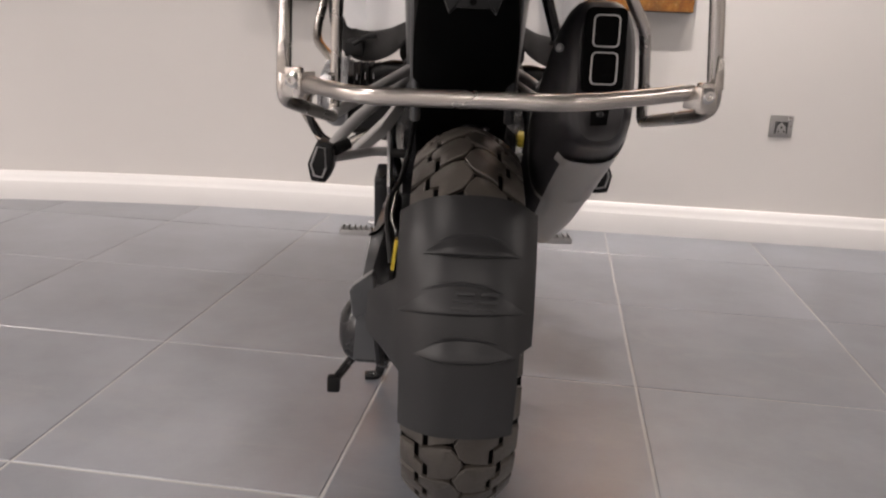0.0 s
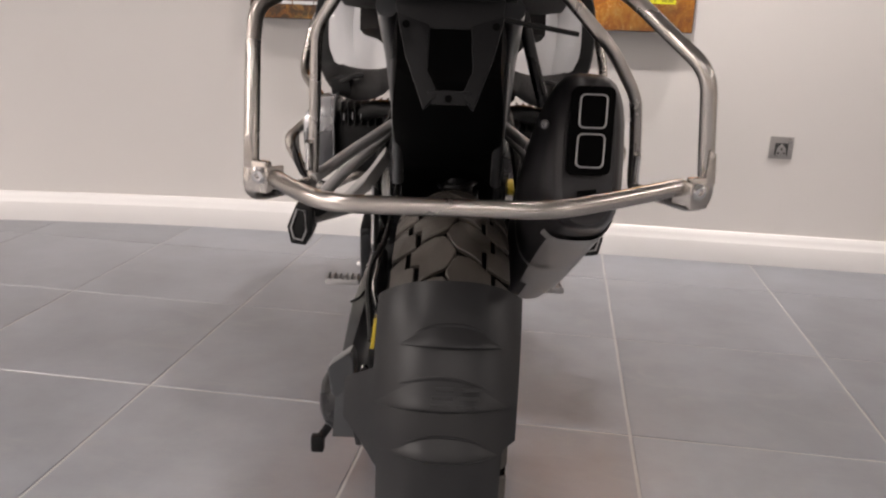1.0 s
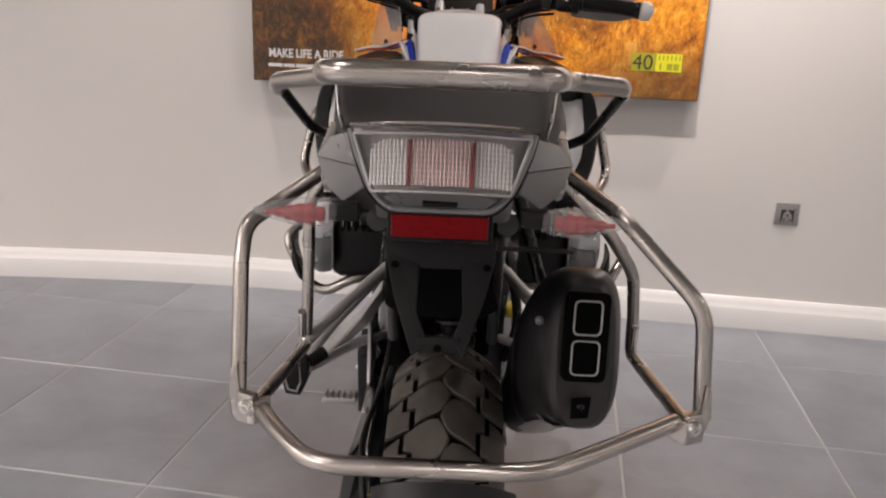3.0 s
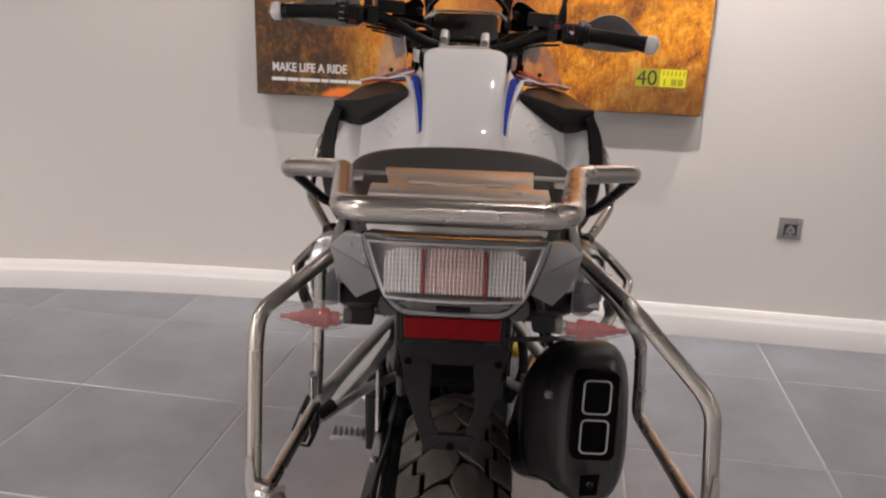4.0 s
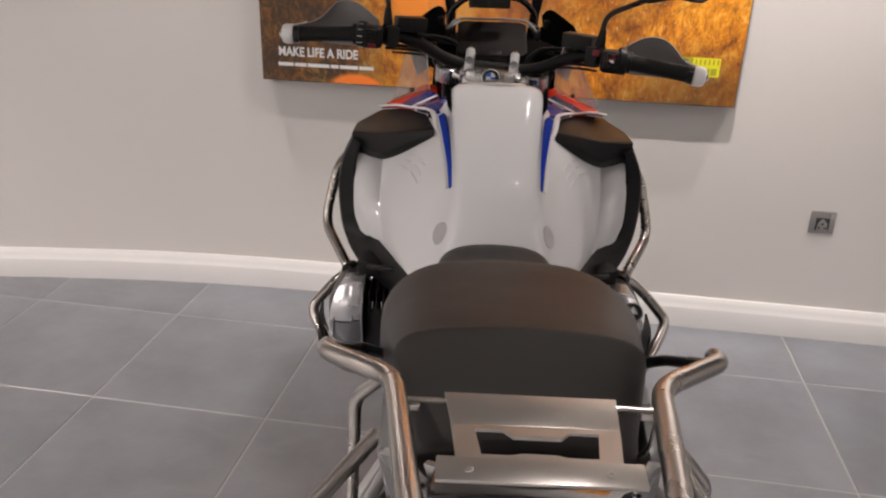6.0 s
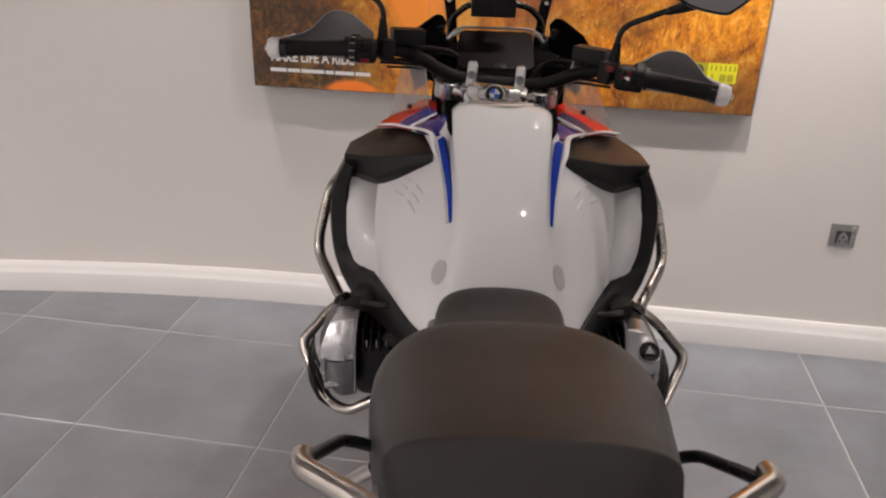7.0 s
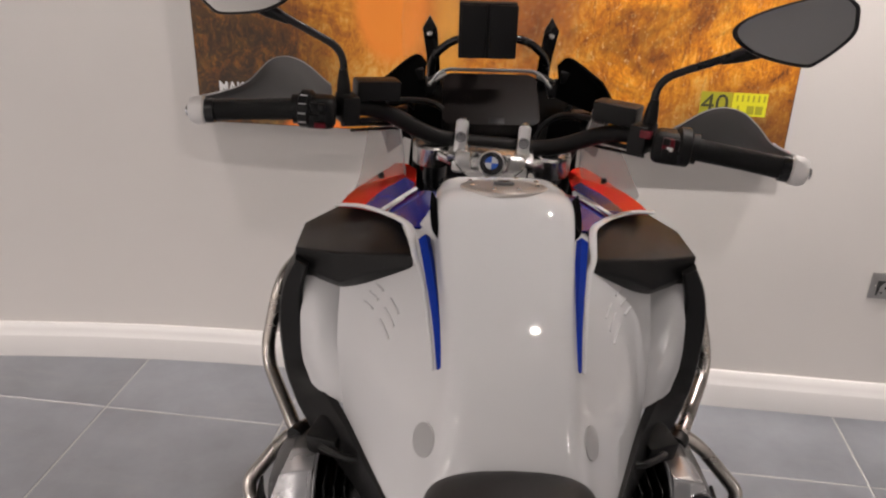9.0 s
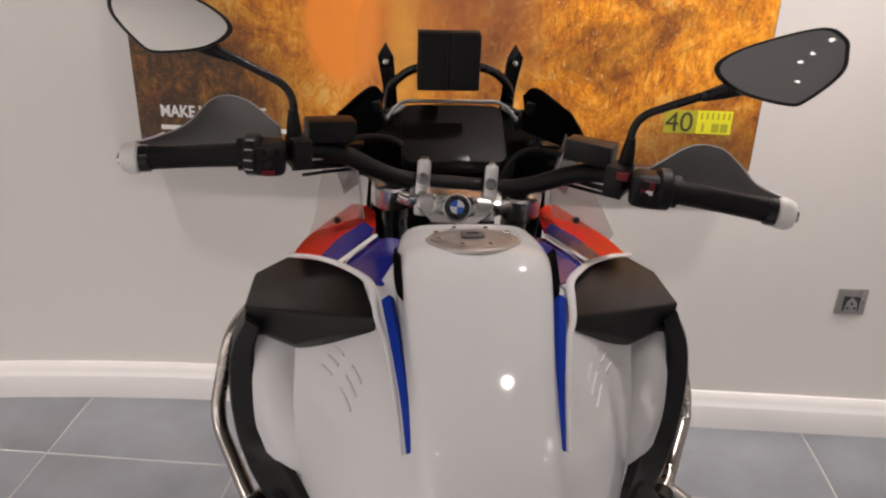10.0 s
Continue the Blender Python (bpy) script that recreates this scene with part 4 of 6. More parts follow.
# opaque pale rods draw the bright glint along the clear lens edge
part("lens_edge", joined(sweep(bmesh.new(), light_row(1.047, 0.835), 0.0017, 6), sweep(bmesh.new(), light_row(0.993, 0.835), 0.0014, 6),
                         *[sweep(bmesh.new(), [light_row(z, 0.835)[i] for z in (0.994, 1.01, 1.03, 1.047)], 0.0016, 6) for i in (0, 12)]), LAMP_BACK, tail_light, "pale rods drawn for the bright lens edge")
part("light_edge", tube([(-0.093, 0.884, 1.052), (-0.088, 0.88, 1.03), (-0.073, 0.876, 0.99), (-0.054, 0.871, 0.97), (0.054, 0.871, 0.97), (0.073, 0.876, 0.99), (0.088, 0.88, 1.03), (0.093, 0.884, 1.052)], 0.0022, 0.012, 6), BLACK, tail_light)
part("light_brow", slab([(-0.088, 0.856, 1.0585), (-0.058, 0.838, 1.0615), (0.0, 0.8305, 1.0625), (0.058, 0.838, 1.0615), (0.088, 0.856, 1.0585), (0.082, 0.93, 1.0465), (-0.082, 0.93, 1.0465)], (0, 0, -0.005), 0.002), SMOKED, tail_light, "smoked glossy lens top")
part("trim_slot", block(0, 0.861, 0.9835, 0.034, 0.008, 0.005, 0.001, (35, 0, 0)), BLACK, tail_light)


def tail_side(s):
    panel = part("tail_panel", slab([(s * 0.092, 0.886, 1.046), (s * 0.122, 0.945, 1.031), (s * 0.144, 0.985, 1.004), (s * 0.085, 0.884, 1.012)], (-s * 0.004, 0.012, 0.0), 0.002), SILVERPAINT, bike, "silver grey tail side panel", 20)
    # same silver panel below the fold, its shade painted as a darker grey
    part("shaded_facet", slab([(s * 0.085, 0.884, 1.011), (s * 0.1435, 0.985, 1.003), (s * 0.126, 0.95, 0.976), (s * 0.104, 0.916, 0.968), (s * 0.077, 0.888, 0.99)], (-s * 0.006, 0.01, 0.004), 0.002), TRIM_GREY, panel, "lower facet of the silver panel, shade put into its grey", 20)
    part("tail_flank", slab([(s * 0.143, 0.987, 1.006), (s * 0.145, 1.09, 1.03), (s * 0.145, 1.1, 0.97), (s * 0.13, 0.96, 0.972), (s * 0.141, 0.987, 1.0)], (-s * 0.012, 0.0, 0.0), 0.002), SILVERPAINT, bike, "", 20)
    part("tail_edge", tube([(s * 0.125, 0.955, 0.975), (s * 0.137, 1.0, 0.98), (s * 0.14, 1.06, 0.99)], 0.005), TRIM_GREY, bike)
    stalk = part("indicator", block(s * 0.094, 0.868, 0.97, 0.03, 0.02, 0.018, 0.004), BLACK, bike, "clear rear indicator with red inside")
    ring = lambda x, h, d: [Vector((s * x, 0.862 + d * math.cos(a), 0.969 + h * math.sin(a))) for a in (2 * math.pi * k / 16 for k in range(16))]
    shell = part("lens", smooth_loft([ring(0.1, 0.008, 0.01), ring(0.11, 0.0125, 0.015), ring(0.13, 0.0148, 0.018), ring(0.152, 0.0115, 0.014), ring(0.17, 0.007, 0.008), ring(0.183, 0.002, 0.003)], 22), INDICATOR, stalk, "clear indicator lens")
    shell.visible_shadow = False
    for k in range(6):
        x = 0.112 + 0.0098 * k
        h = (0.0075, 0.0108, 0.0098, 0.0078, 0.0052, 0.0028)[k]
        part("inner_lens", smooth_loft([[Vector((s * (x + u), 0.858 + 0.6 * h * d * math.cos(a), 0.968 + h * d * math.sin(a))) for a in (2 * math.pi * m / 10 for m in range(10))] for u, d in ((0, 0.9), (0.003, 1.0), (0.0065, 0.98), (0.0096, 0.86))], 6),
             RED_LENS, stalk, "red inner lens")
    for e in (-0.45, 0.45):
        part("inner_rib", sweep(bmesh.new(), [Vector((s * 0.112, 0.8515, 0.968 + 0.009 * e)), Vector((s * 0.132, 0.8505, 0.968 + 0.0105 * e)), Vector((s * 0.166, 0.856, 0.968 + 0.003 * e))], 0.0005, 6), INDICATOR, stalk)
    for e in (-1, 1):
        edge = [Vector((s * x, 0.86, 0.969 + e * h)) for x, h in ((0.101, 0.0085), (0.111, 0.0122), (0.13, 0.0145), (0.152, 0.0112), (0.17, 0.0062), (0.182, 0.0022))]
        part("lens_edge", sweep(bmesh.new(), edge, 0.0006, 6), INDICATOR, stalk)


both(tail_side)

# -- luggage rack --
PIPE2 = 0.0105
rack_line = [(-0.206, 1.078, 1.07), (-0.202, 1.052, 1.079), (-0.126, 0.985, 1.093), (-0.09, 0.735, 1.112), (0.09, 0.735, 1.112), (0.126, 0.98, 1.097), (0.202, 1.047, 1.088), (0.206, 1.073, 1.079)]
rack = part("luggage_rack", tube(rack_line, PIPE2, 0.026, 14), STEEL, bike, "stainless steel tube luggage rack with grab handles")


for s in (-1, 1):
    part("handle_stay", tube([(s * 0.204, 1.058, 1.078), (s * 0.199, 1.1, 1.055), (s * 0.186, 1.185, 1.008), (s * 0.13, 1.195, 0.985)], 0.0068, 0.02, 12), SATIN, rack, "black grab handle stay")
part("rear_edge", tube([(-0.116, 0.942, 1.098), (0.118, 0.938, 1.1)], 0.0028, 0.008, 8), STEEL, rack, "thin steel cross rod")
for s in (-1, 1):
    part("rod_foot", block(s * 0.106, 0.938, 1.0945, 0.016, 0.01, 0.007, 0.002), STEEL, rack)


def rack_plate():
    """Front plate with a long slot, bent down at its front edge."""
    yf, yr, zf, zr = 0.903, 0.838, 1.101, 1.105
    outer = [(-0.07, yf), (0.074, yf), (0.066, yr), (-0.064, yr)]
    hole = [(-0.05, yf - 0.006), (-0.026, yf - 0.006), (-0.018, yf - 0.016), (0.022, yf - 0.016), (0.03, yf - 0.006), (0.055, yf - 0.006), (0.05, yf - 0.043), (0.024, yf - 0.043), (0.016, yf - 0.04), (-0.012, yf - 0.04), (-0.02, yf - 0.043), (-0.045, yf - 0.043)]
    bm = bmesh.new()
    z = lambda y: zf + (zr - zf) * (yf - y) / (yf - yr)
    ov = [bm.verts.new((x, y, z(y))) for x, y in outer]
    hv = [bm.verts.new((x, y, z(y))) for x, y in hole]
    edges = [bm.edges.new((v[i], v[(i + 1) % len(v)])) for v in (ov, hv) for i in range(len(v))]
    bmesh.ops.triangle_fill(bm, edges=edges, use_beauty=True)
    bmesh.ops.recalc_face_normals(bm, faces=bm.faces)
    bmesh.ops.solidify(bm, geom=bm.faces[:] + bm.edges[:] + bm.verts[:], thickness=0.003)
    return joined(bm, slab([(-0.077, 0.947, 1.104), (0.077, 0.945, 1.105), (0.074, 0.9035, 1.1012), (-0.07, 0.9035, 1.1012)], (0, 0, -0.003), 0.001))


part("rack_plate", rack_plate(), RACKPLATE, rack, "satin metal slotted rack plate", 20)
part("rack_bar", block(0.001, 0.8385, 1.1045, 0.164, 0.026, 0.004, 0.0015, (7, 0, 0)), RACKPLATE, rack, "flat metal cross strap")
for s in (-1, 1):
    part("rack_bolt", bolt((s * 0.055, 0.8375, 1.106), (0, -0.1, 1), 0.004, 0.0015), RACKPLATE, rack)
    part("rack_stay", tube([(s * 0.112, 0.93, 1.094), (s * 0.11, 0.934, 1.06), (s * 0.107, 0.95, 1.04)], 0.0024, 0.01, 8), BRIGHT, rack, "thin bright stay rod")


# -- seats --
def seat_ring(y, w, z, drop, crown=0.012, n=24):
    """A seat's section: top z, half width w, sides falling by drop."""
    ring = []
    for i in range(n + 1):
        a = math.pi * i / n
        c, s = math.cos(a), math.sin(a)
        x = w * math.copysign(abs(c) ** 0.55, c)
        ring.append(Vector((x, y, z - drop + drop * abs(s) ** 0.42 - crown * (x / w) ** 2)))
    ring += [Vector((-w * 0.85, y, z - drop - 0.01)), Vector((w * 0.85, y, z - drop - 0.01))]
    return ring


def pillion_ring(y, w, z, drop, crown=0.007):
    """A pillion section: flat cushion, sloping shoulders, upright sides."""
    soft = [(1.0, -1.0), (1.0, -0.72), (0.99, -0.43), (0.95, -0.26), (0.84, -0.125), (0.655, -0.042), (0.42, -0.015), (0.2, -0.003)]
    firm = [(1.0, -1.0), (1.0, -0.62), (0.995, -0.32), (0.97, -0.16), (0.88, -0.065), (0.69, -0.02), (0.44, -0.006), (0.2, -0.001)]
    f = 0.8 * min(1, max(0, (1.2 - y) / 0.11))
    half = [(a + (c - a) * f, b + (d - b) * f) for (a, b), (c, d) in zip(soft, firm)]
    pts = half + [(0.0, 0.0)] + [(-x, d) for x, d in reversed(half)]
    ring = [Vector((w * q.x, y, z + drop * q.z - crown * q.x * q.x)) for q in catmull([(x, 0, d) for x, d in pts], 33)]
    return ring + [Vector((-w * 0.85, y, z - drop - 0.01)), Vector((w * 0.85, y, z - drop - 0.01))]


RIDER = [(1.718, 0.094, 0.912, 0.03), (1.71, 0.104, 0.934, 0.06), (1.68, 0.11, 0.945, 0.09), (1.62, 0.111, 0.945, 0.1), (1.56, 0.111, 0.953, 0.1), (1.5, 0.113, 0.968, 0.1), (1.44, 0.128, 0.992, 0.1), (1.39, 0.145, 1.0, 0.1), (1.35, 0.15, 1.0, 0.09)]
PILLION = [(1.452, 0.1, 0.99, 0.04), (1.435, 0.112, 1.012, 0.06), (1.41, 0.13, 1.034, 0.08), (1.37, 0.152, 1.049, 0.1), (1.32, 0.167, 1.06, 0.12), (1.25, 0.168, 1.073, 0.12), (1.16, 0.153, 1.091, 0.12), (1.085, 0.139, 1.103, 0.12), (1.062, 0.134, 1.099, 0.09), (1.0, 0.118, 1.062, 0.06), (0.972, 0.113, 1.042, 0.045), (0.962, 0.108, 1.03, 0.035)]
part("rider_seat", smooth_loft([seat_ring(*s) for s in RIDER], 44), VINYL, bike, "black vinyl rider seat", 50)
part("pillion_seat", smooth_loft([pillion_ring(*s) for s in PILLION], 60), VINYL, bike, "black vinyl pillion seat", 50)
for s in (-1, 1):
    part("seat_seam", sweep(bmesh.new(), catmull([(s * 0.72 * w, y, z - 0.108 * drop - 0.0034) for y, w, z, drop in PILLION[3:10]], 30), 0.0008, 6), VINYL, bike)


# -- tank, engine and front end sit a little further back than their own plan --
SHIFT = Vector((0, -0.033, -0.003))
CENTRE = [(1.735, 0.928, 0.085), (1.757, 0.968, 0.08), (1.8, 1.03, 0.077), (1.873, 1.092, 0.08), (1.953, 1.146, 0.09), (2.02, 1.181, 0.097), (2.085, 1.1765, 0.1), (2.15, 1.165, 0.098), (2.19, 1.155, 0.094), (2.205, 1.13, 0.09)]
SIDE_NET = [[(0.106, 2.1, 1.135), (0.14, 2.1, 1.085), (0.19, 2.11, 1.04), (0.252, 2.13, 0.985)],
            [(0.09, 1.9, 1.053), (0.125, 1.94, 1.025), (0.18, 2.0, 0.973), (0.255, 2.095, 0.89)],
            [(0.09, 1.736, 0.928), (0.117, 1.742, 0.832), (0.16, 1.83, 0.803), (0.236, 2.03, 0.775)]]


def centre_at(y):
    line = catmull([(w, yy, z) for yy, z, w in CENTRE], 120)
    return min(line, key=lambda q: abs(q.y - y))


def tank_rows():
    """Sections from the middle outwards: crown, a crease that fades to the rear, flank."""
    rows = []
    for k in range(52):
        v = (k - 10) / 41
        if v >= 0:
            flank = [along([along(r, j / 20) for r in SIDE_NET], v) for j in range(21)]
            c = centre_at(flank[0].y)
        else:
            c = centre_at(2.1 + 0.105 * (-v * 41 / 10))
            flank = [Vector((c.x + 0.004 + 0.014 * j / 20, c.y, c.z - 0.036 - 0.04 * j / 20)) for j in range(21)]
        crown = [Vector((c.x * u, c.y, c.z - 0.016 * u ** 9 - 0.003 * u * u)) for u in (0, 0.15, 0.3, 0.45, 0.6, 0.72, 0.82, 0.89, 0.94, 0.975, 1)]
        wall = [crown[-1].lerp(flank[0], f) for f in (0.3, 0.65)]
        row = crown + wall + flank
        for _ in range(1 if v < 0.68 else int(1 + 70 * (v - 0.68) ** 1.3)):
            row = [row[0]] + [(row[i - 1] + 2 * row[i] + row[i + 1]) / 4 for i in range(1, len(row) - 1)] + [row[-1]]
        rows.append([Vector((-q.x, q.y, q.z)) for q in row[:0:-1]] + row)
    return rows


def tank_mesh():
    bm = bmesh.new()
    vs = [[bm.verts.new(p) for p in row] for row in tank_rows()]
    for a, b in zip(vs, vs[1:]):
        for i in range(len(a) - 1):
            bm.faces.new((a[i], a[i + 1], b[i + 1], b[i]))
    bmesh.ops.recalc_face_normals(bm, faces=bm.faces)
    bmesh.ops.solidify(bm, geom=bm.faces[:] + bm.edges[:] + bm.verts[:], thickness=0.004)
    return bm


tank = part("tank_cover", tank_mesh(), WHITE, bike, "glossy white tank cover", 60)
cap = part("filler_cap", turned([(0, 0), (0, 0.064), (0.0045, 0.064), (0.006, 0.0625), (0.0062, 0.0585), (0.0048, 0.0575), (0.0062, 0.0565), (0.0066, 0.044), (0.0052, 0.043), (0.0066, 0.042), (0.007, 0.0)], 48, pose(0, 2.083, 1.1715, -10, 0, 0) @ pose(0, 0, 0, 0, -90, 0)), CAPMETAL, tank, "round satin metal filler cap")
part("cap_lock", block(0.0, 2.09, 1.181, 0.03, 0.026, 0.004, 0.0015, (-10, 0, 0)), TRIM_GREY, tank)
part("cap_keyhole", block(0.0, 2.087, 1.1835, 0.016, 0.004, 0.002, 0.0005, (-10, 0, 0)), DARK, tank)
for a in (20, 65, 115, 160, 205, 250, 290, 335):
    part("cap_bolt", bolt((0.052 * math.cos(radians(a)), 2.085 + 0.052 * math.sin(radians(a)), 1.181 - 0.0092 * math.sin(radians(a))), (0, 0, 1), 0.0035, 0.002), BRIGHT, tank)


def tank_side(s):
    P = lambda *rows: [[(s * x, y, z) for x, y, z in r] for r in rows]
    grid = P(*SIDE_NET)
    net = [on_patch(grid, u / 60, v / 60) for u in range(0, 22) for v in range(0, 61)]

    def nearest(x, y, z):
        return min(net, key=lambda e: (e[0] - Vector((s * x, y, z))).length)
    part("side_intake", patch(P([(0.24, 2.172, 0.995), (0.285, 2.165, 0.985), (0.325, 2.165, 0.985)],
                                [(0.244, 2.145, 0.935), (0.29, 2.135, 0.93), (0.328, 2.15, 0.93)],
                                [(0.247, 2.092, 0.865), (0.29, 2.105, 0.865), (0.324, 2.14, 0.865)],
                                [(0.239, 2.067, 0.8), (0.27, 2.085, 0.8), (0.3, 2.11, 0.81)]), 14, 18, 0.004), WHITE, bike, "white side intake panel")
    # soft grey reflection on the flank, laid on as a coloured patch
    q, n = nearest(0.106, 1.802, 0.931)
    e1 = n.cross(Vector((0, 0.5, 0.8))).normalized()
    e2 = n.cross(e1)
    part("reflection_spot", smooth_loft([[q + n * h + (e1 * 0.032 * math.cos(a) + e2 * 0.022 * math.sin(a)) * k for a in (2 * math.pi * j / 24 for j in range(24))] for h, k in ((-0.004, 1.02), (0.0012, 1), (0.0018, 0.92), (0.002, 0.4))], 8), REFLECTION_GREY, bike, "grey patch drawn for a soft reflection")
    # raised lettering on the shoulder, as plain loops
    for mid in (-0.56, 0.56):
        for row, ends in ((1, (-0.36, 0.26)), (0, (-0.36, 0.3)), (-1, (-0.3, 0.3))):
            line = []
            for j in range(9):
                f, p = mid + ends[0] + (ends[1] - ends[0]) * j / 8, 0.046 * row
                place, up = on_patch(grid, 0.625 - 0.115 * f + p, 0.365 + 0.15 * f + p)
                line.append(place + up * 0.0004)
            part("emblem_bar", sweep(bmesh.new(), line, 0.0019, 6), WHITE, tank)
    # blue stripe laid on the flank beside the crease
    line = catmull([(s * 0.086, 1.842, 1.014), (s * 0.0925, 1.9, 1.051), (s * 0.104, 1.97, 1.086), (s * 0.115, 2.035, 1.112)], 16)
    rows = []
    for k, p in enumerate(line):
        t = (line[min(k + 1, 15)] - line[max(k - 1, 0)]).normalized()
        n = nearest(abs(p.x) + 0.004, p.y, p.z)[1]
        n = (n * 0.6 + Vector((s * 0.3, -0.5, 0.8)) * 0.4).normalized()
        d = n.cross(t).normalized() * (0.0046 + 0.0024 * k / 15)
        lift = n * 0.0045
        rows.append([p - d - n * 0.006, p + d - n * 0.006, p + d + lift, p - d + lift])
    part("blue_stripe", loft(rows), BLUE, bike, "bright blue stripe", 30)
    # rubber tank wing
    bm = bmesh.new()
    V = [bm.verts.new((s * x, y + 0.033, z + 0.003)) for x, y, z in (
        (0.13, 2.0, 1.082), (0.195, 2.045, 1.062), (0.25, 2.09, 1.042), (0.328, 2.125, 1.035), (0.153, 2.125, 1.083), (0.208, 2.185, 1.083), (0.268, 2.252, 1.062), (0.335, 2.262, 1.022),
        (0.13, 1.995, 1.066), (0.195, 2.035, 1.036), (0.251, 2.072, 0.999), (0.328, 2.13, 1.0),
        (0.135, 2.02, 1.03), (0.195, 2.06, 1.0), (0.25, 2.1, 0.975), (0.32, 2.15, 0.975), (0.155, 2.13, 1.04), (0.208, 2.19, 1.035), (0.268, 2.255, 1.02), (0.33, 2.262, 0.99))]
    for f in ((0, 1, 5, 4), (1, 2, 6, 5), (2, 3, 7, 6), (0, 8, 9, 1), (1, 9, 10, 2), (2, 10, 11, 3), (8, 12, 13, 9), (9, 13, 14, 10), (10, 14, 15, 11),
              (4, 5, 17, 16), (5, 6, 18, 17), (6, 7, 19, 18), (3, 11, 15, 19, 7), (0, 4, 16, 12, 8), (12, 16, 17, 13), (13, 17, 18, 14), (14, 18, 19, 15)):
        bm.faces.new([V[i] for i in f])
    bmesh.ops.recalc_face_normals(bm, faces=bm.faces)
    part("tank_wing", bevelled(bm, 0.005, 3, 18), BLACK, bike, "black textured tank wing", 30)
    path = catmull([(0.325, 2.14, 1.02), (0.346, 2.15, 0.965), (0.35, 2.146, 0.9), (0.336, 2.126, 0.815), (0.3, 2.08, 0.775), (0.24, 1.985, 0.765), (0.17, 1.84, 0.782), (0.122, 1.742, 0.815)], 36)
    rings = []
    path = [Vector((q.x * 0.965, q.y, q.z)) for q in path]
    for k, q in enumerate(path):
        t = (path[min(k + 1, 35)] - path[max(k - 1, 0)]).normalized()
        inner = t.cross(Vector((0.25, -1, 0.1))).normalized()
        deep = Vector((0.1, 1, 0)) * (0.045 if k < 20 else 0.045 - 0.0022 * (k - 20))
        h = 0.013 + 0.013 * math.sin(math.pi * k / 35) + (0.014 * math.sin(math.pi * (k - 16) / 19) if k > 16 else 0)
        ring = [q - inner * h, q - inner * h * 0.8 + Vector((0, -0.006, 0)), q + inner * h * 0.7 + Vector((0, -0.006, 0)), q + inner * h, q + inner * h + deep, q - inner * h + deep]
        rings.append([Vector((s * v.x, v.y, v.z)) for v in ring])
    part("side_rim", loft(rings), BLACK, bike, "black side frame trim", 40)
    part("side_shell", patch(P([(0.333, 2.16, 1.0), (0.34, 2.25, 1.0), (0.3, 2.42, 0.98)], [(0.34, 2.15, 0.89), (0.348, 2.27, 0.87), (0.29, 2.46, 0.87)], [(0.318, 2.12, 0.8), (0.31, 2.25, 0.76), (0.24, 2.4, 0.76)]), 14, 14, 0.006), BLACK, bike)
    # front fairing sides
    Q = lambda *rows: [[(s * x, y + 0.033, z + 0.003) for x, y, z in r] for r in rows]
    part("fairing_blue", patch(Q([(0.106, 2.05, 1.108), (0.123, 2.055, 1.104), (0.142, 2.075, 1.098)],
                                 [(0.102, 2.11, 1.11), (0.132, 2.112, 1.104), (0.166, 2.123, 1.09)],
                                 [(0.1, 2.16, 1.11), (0.138, 2.165, 1.103), (0.177, 2.16, 1.089)],
                                 [(0.098, 2.205, 1.108), (0.115, 2.215, 1.105), (0.134, 2.225, 1.1)]), 14, 16, 0.004), VIOLET, bike, "deep blue fairing panel")
    red_net = Q([(0.186, 2.152, 1.088), (0.225, 2.183, 1.085), (0.266, 2.212, 1.076)],
                [(0.163, 2.198, 1.098), (0.205, 2.248, 1.092), (0.25, 2.275, 1.079)],
                [(0.138, 2.237, 1.104), (0.177, 2.3, 1.1), (0.218, 2.335, 1.085)],
                [(0.138, 2.32, 1.108), (0.158, 2.352, 1.108), (0.18, 2.378, 1.1)])
    part("fairing_red", patch(red_net, 14, 18, 0.004), RED, bike, "red and blue fairing panel")
    lay = []
    for i in range(6):
        row = []
        for j in range(6):
            v = 0.01 + 0.7 * j / 5
            p, n = on_patch(red_net, (0.42 if s < 0 else 0.36) * (1 - 0.55 * v) * i / 5, v)
            row.append(p + (n if n.z > 0 else -n) * 0.0035)
        lay.append(row)
    part("fairing_blue", patch(lay, 10, 12, 0.002), VIOLET, bike)
    edge = [(0.27, 2.21, 1.078), (0.228, 2.178, 1.089), (0.19, 2.148, 1.092), (0.156, 2.09, 1.103), (0.139, 2.052, 1.106), (0.132, 2.01, 1.103), (0.1265, 1.97, 1.094), (0.1155, 1.935, 1.078), (0.104, 1.867, 1.043), (0.097, 1.812, 1.007)]
    part("white_edge", sweep(bmesh.new(), catmull([(s * x, y + 0.033, z + 0.003) for x, y, z in edge], 46), [0.006 - 0.004 * max(0, i - 24) / 21 for i in range(46)], 10, flat=0.5), WHITE, bike, "white edge line")
    part("white_edge", sweep(bmesh.new(), catmull([(s * 0.187, 2.182, 1.097), (s * 0.16, 2.219, 1.104), (s * 0.135, 2.256, 1.109)], 10), 0.0045, 10, flat=0.5), WHITE, bike, "white edge line")
    slot = []
    for j in range(32):
        q = 2 * math.pi * j / 32
        f, wide = math.cos(q), math.sin(q)
        place = Vector((s * (0.1015 + 0.003 * f), 2.022 + 0.036 * f, 1.157 + 0.017 * f))
        slot.append(place + Vector((s * 0.0052, 0.001, -0.004)) * wide * (0.85 - 0.2 * f))
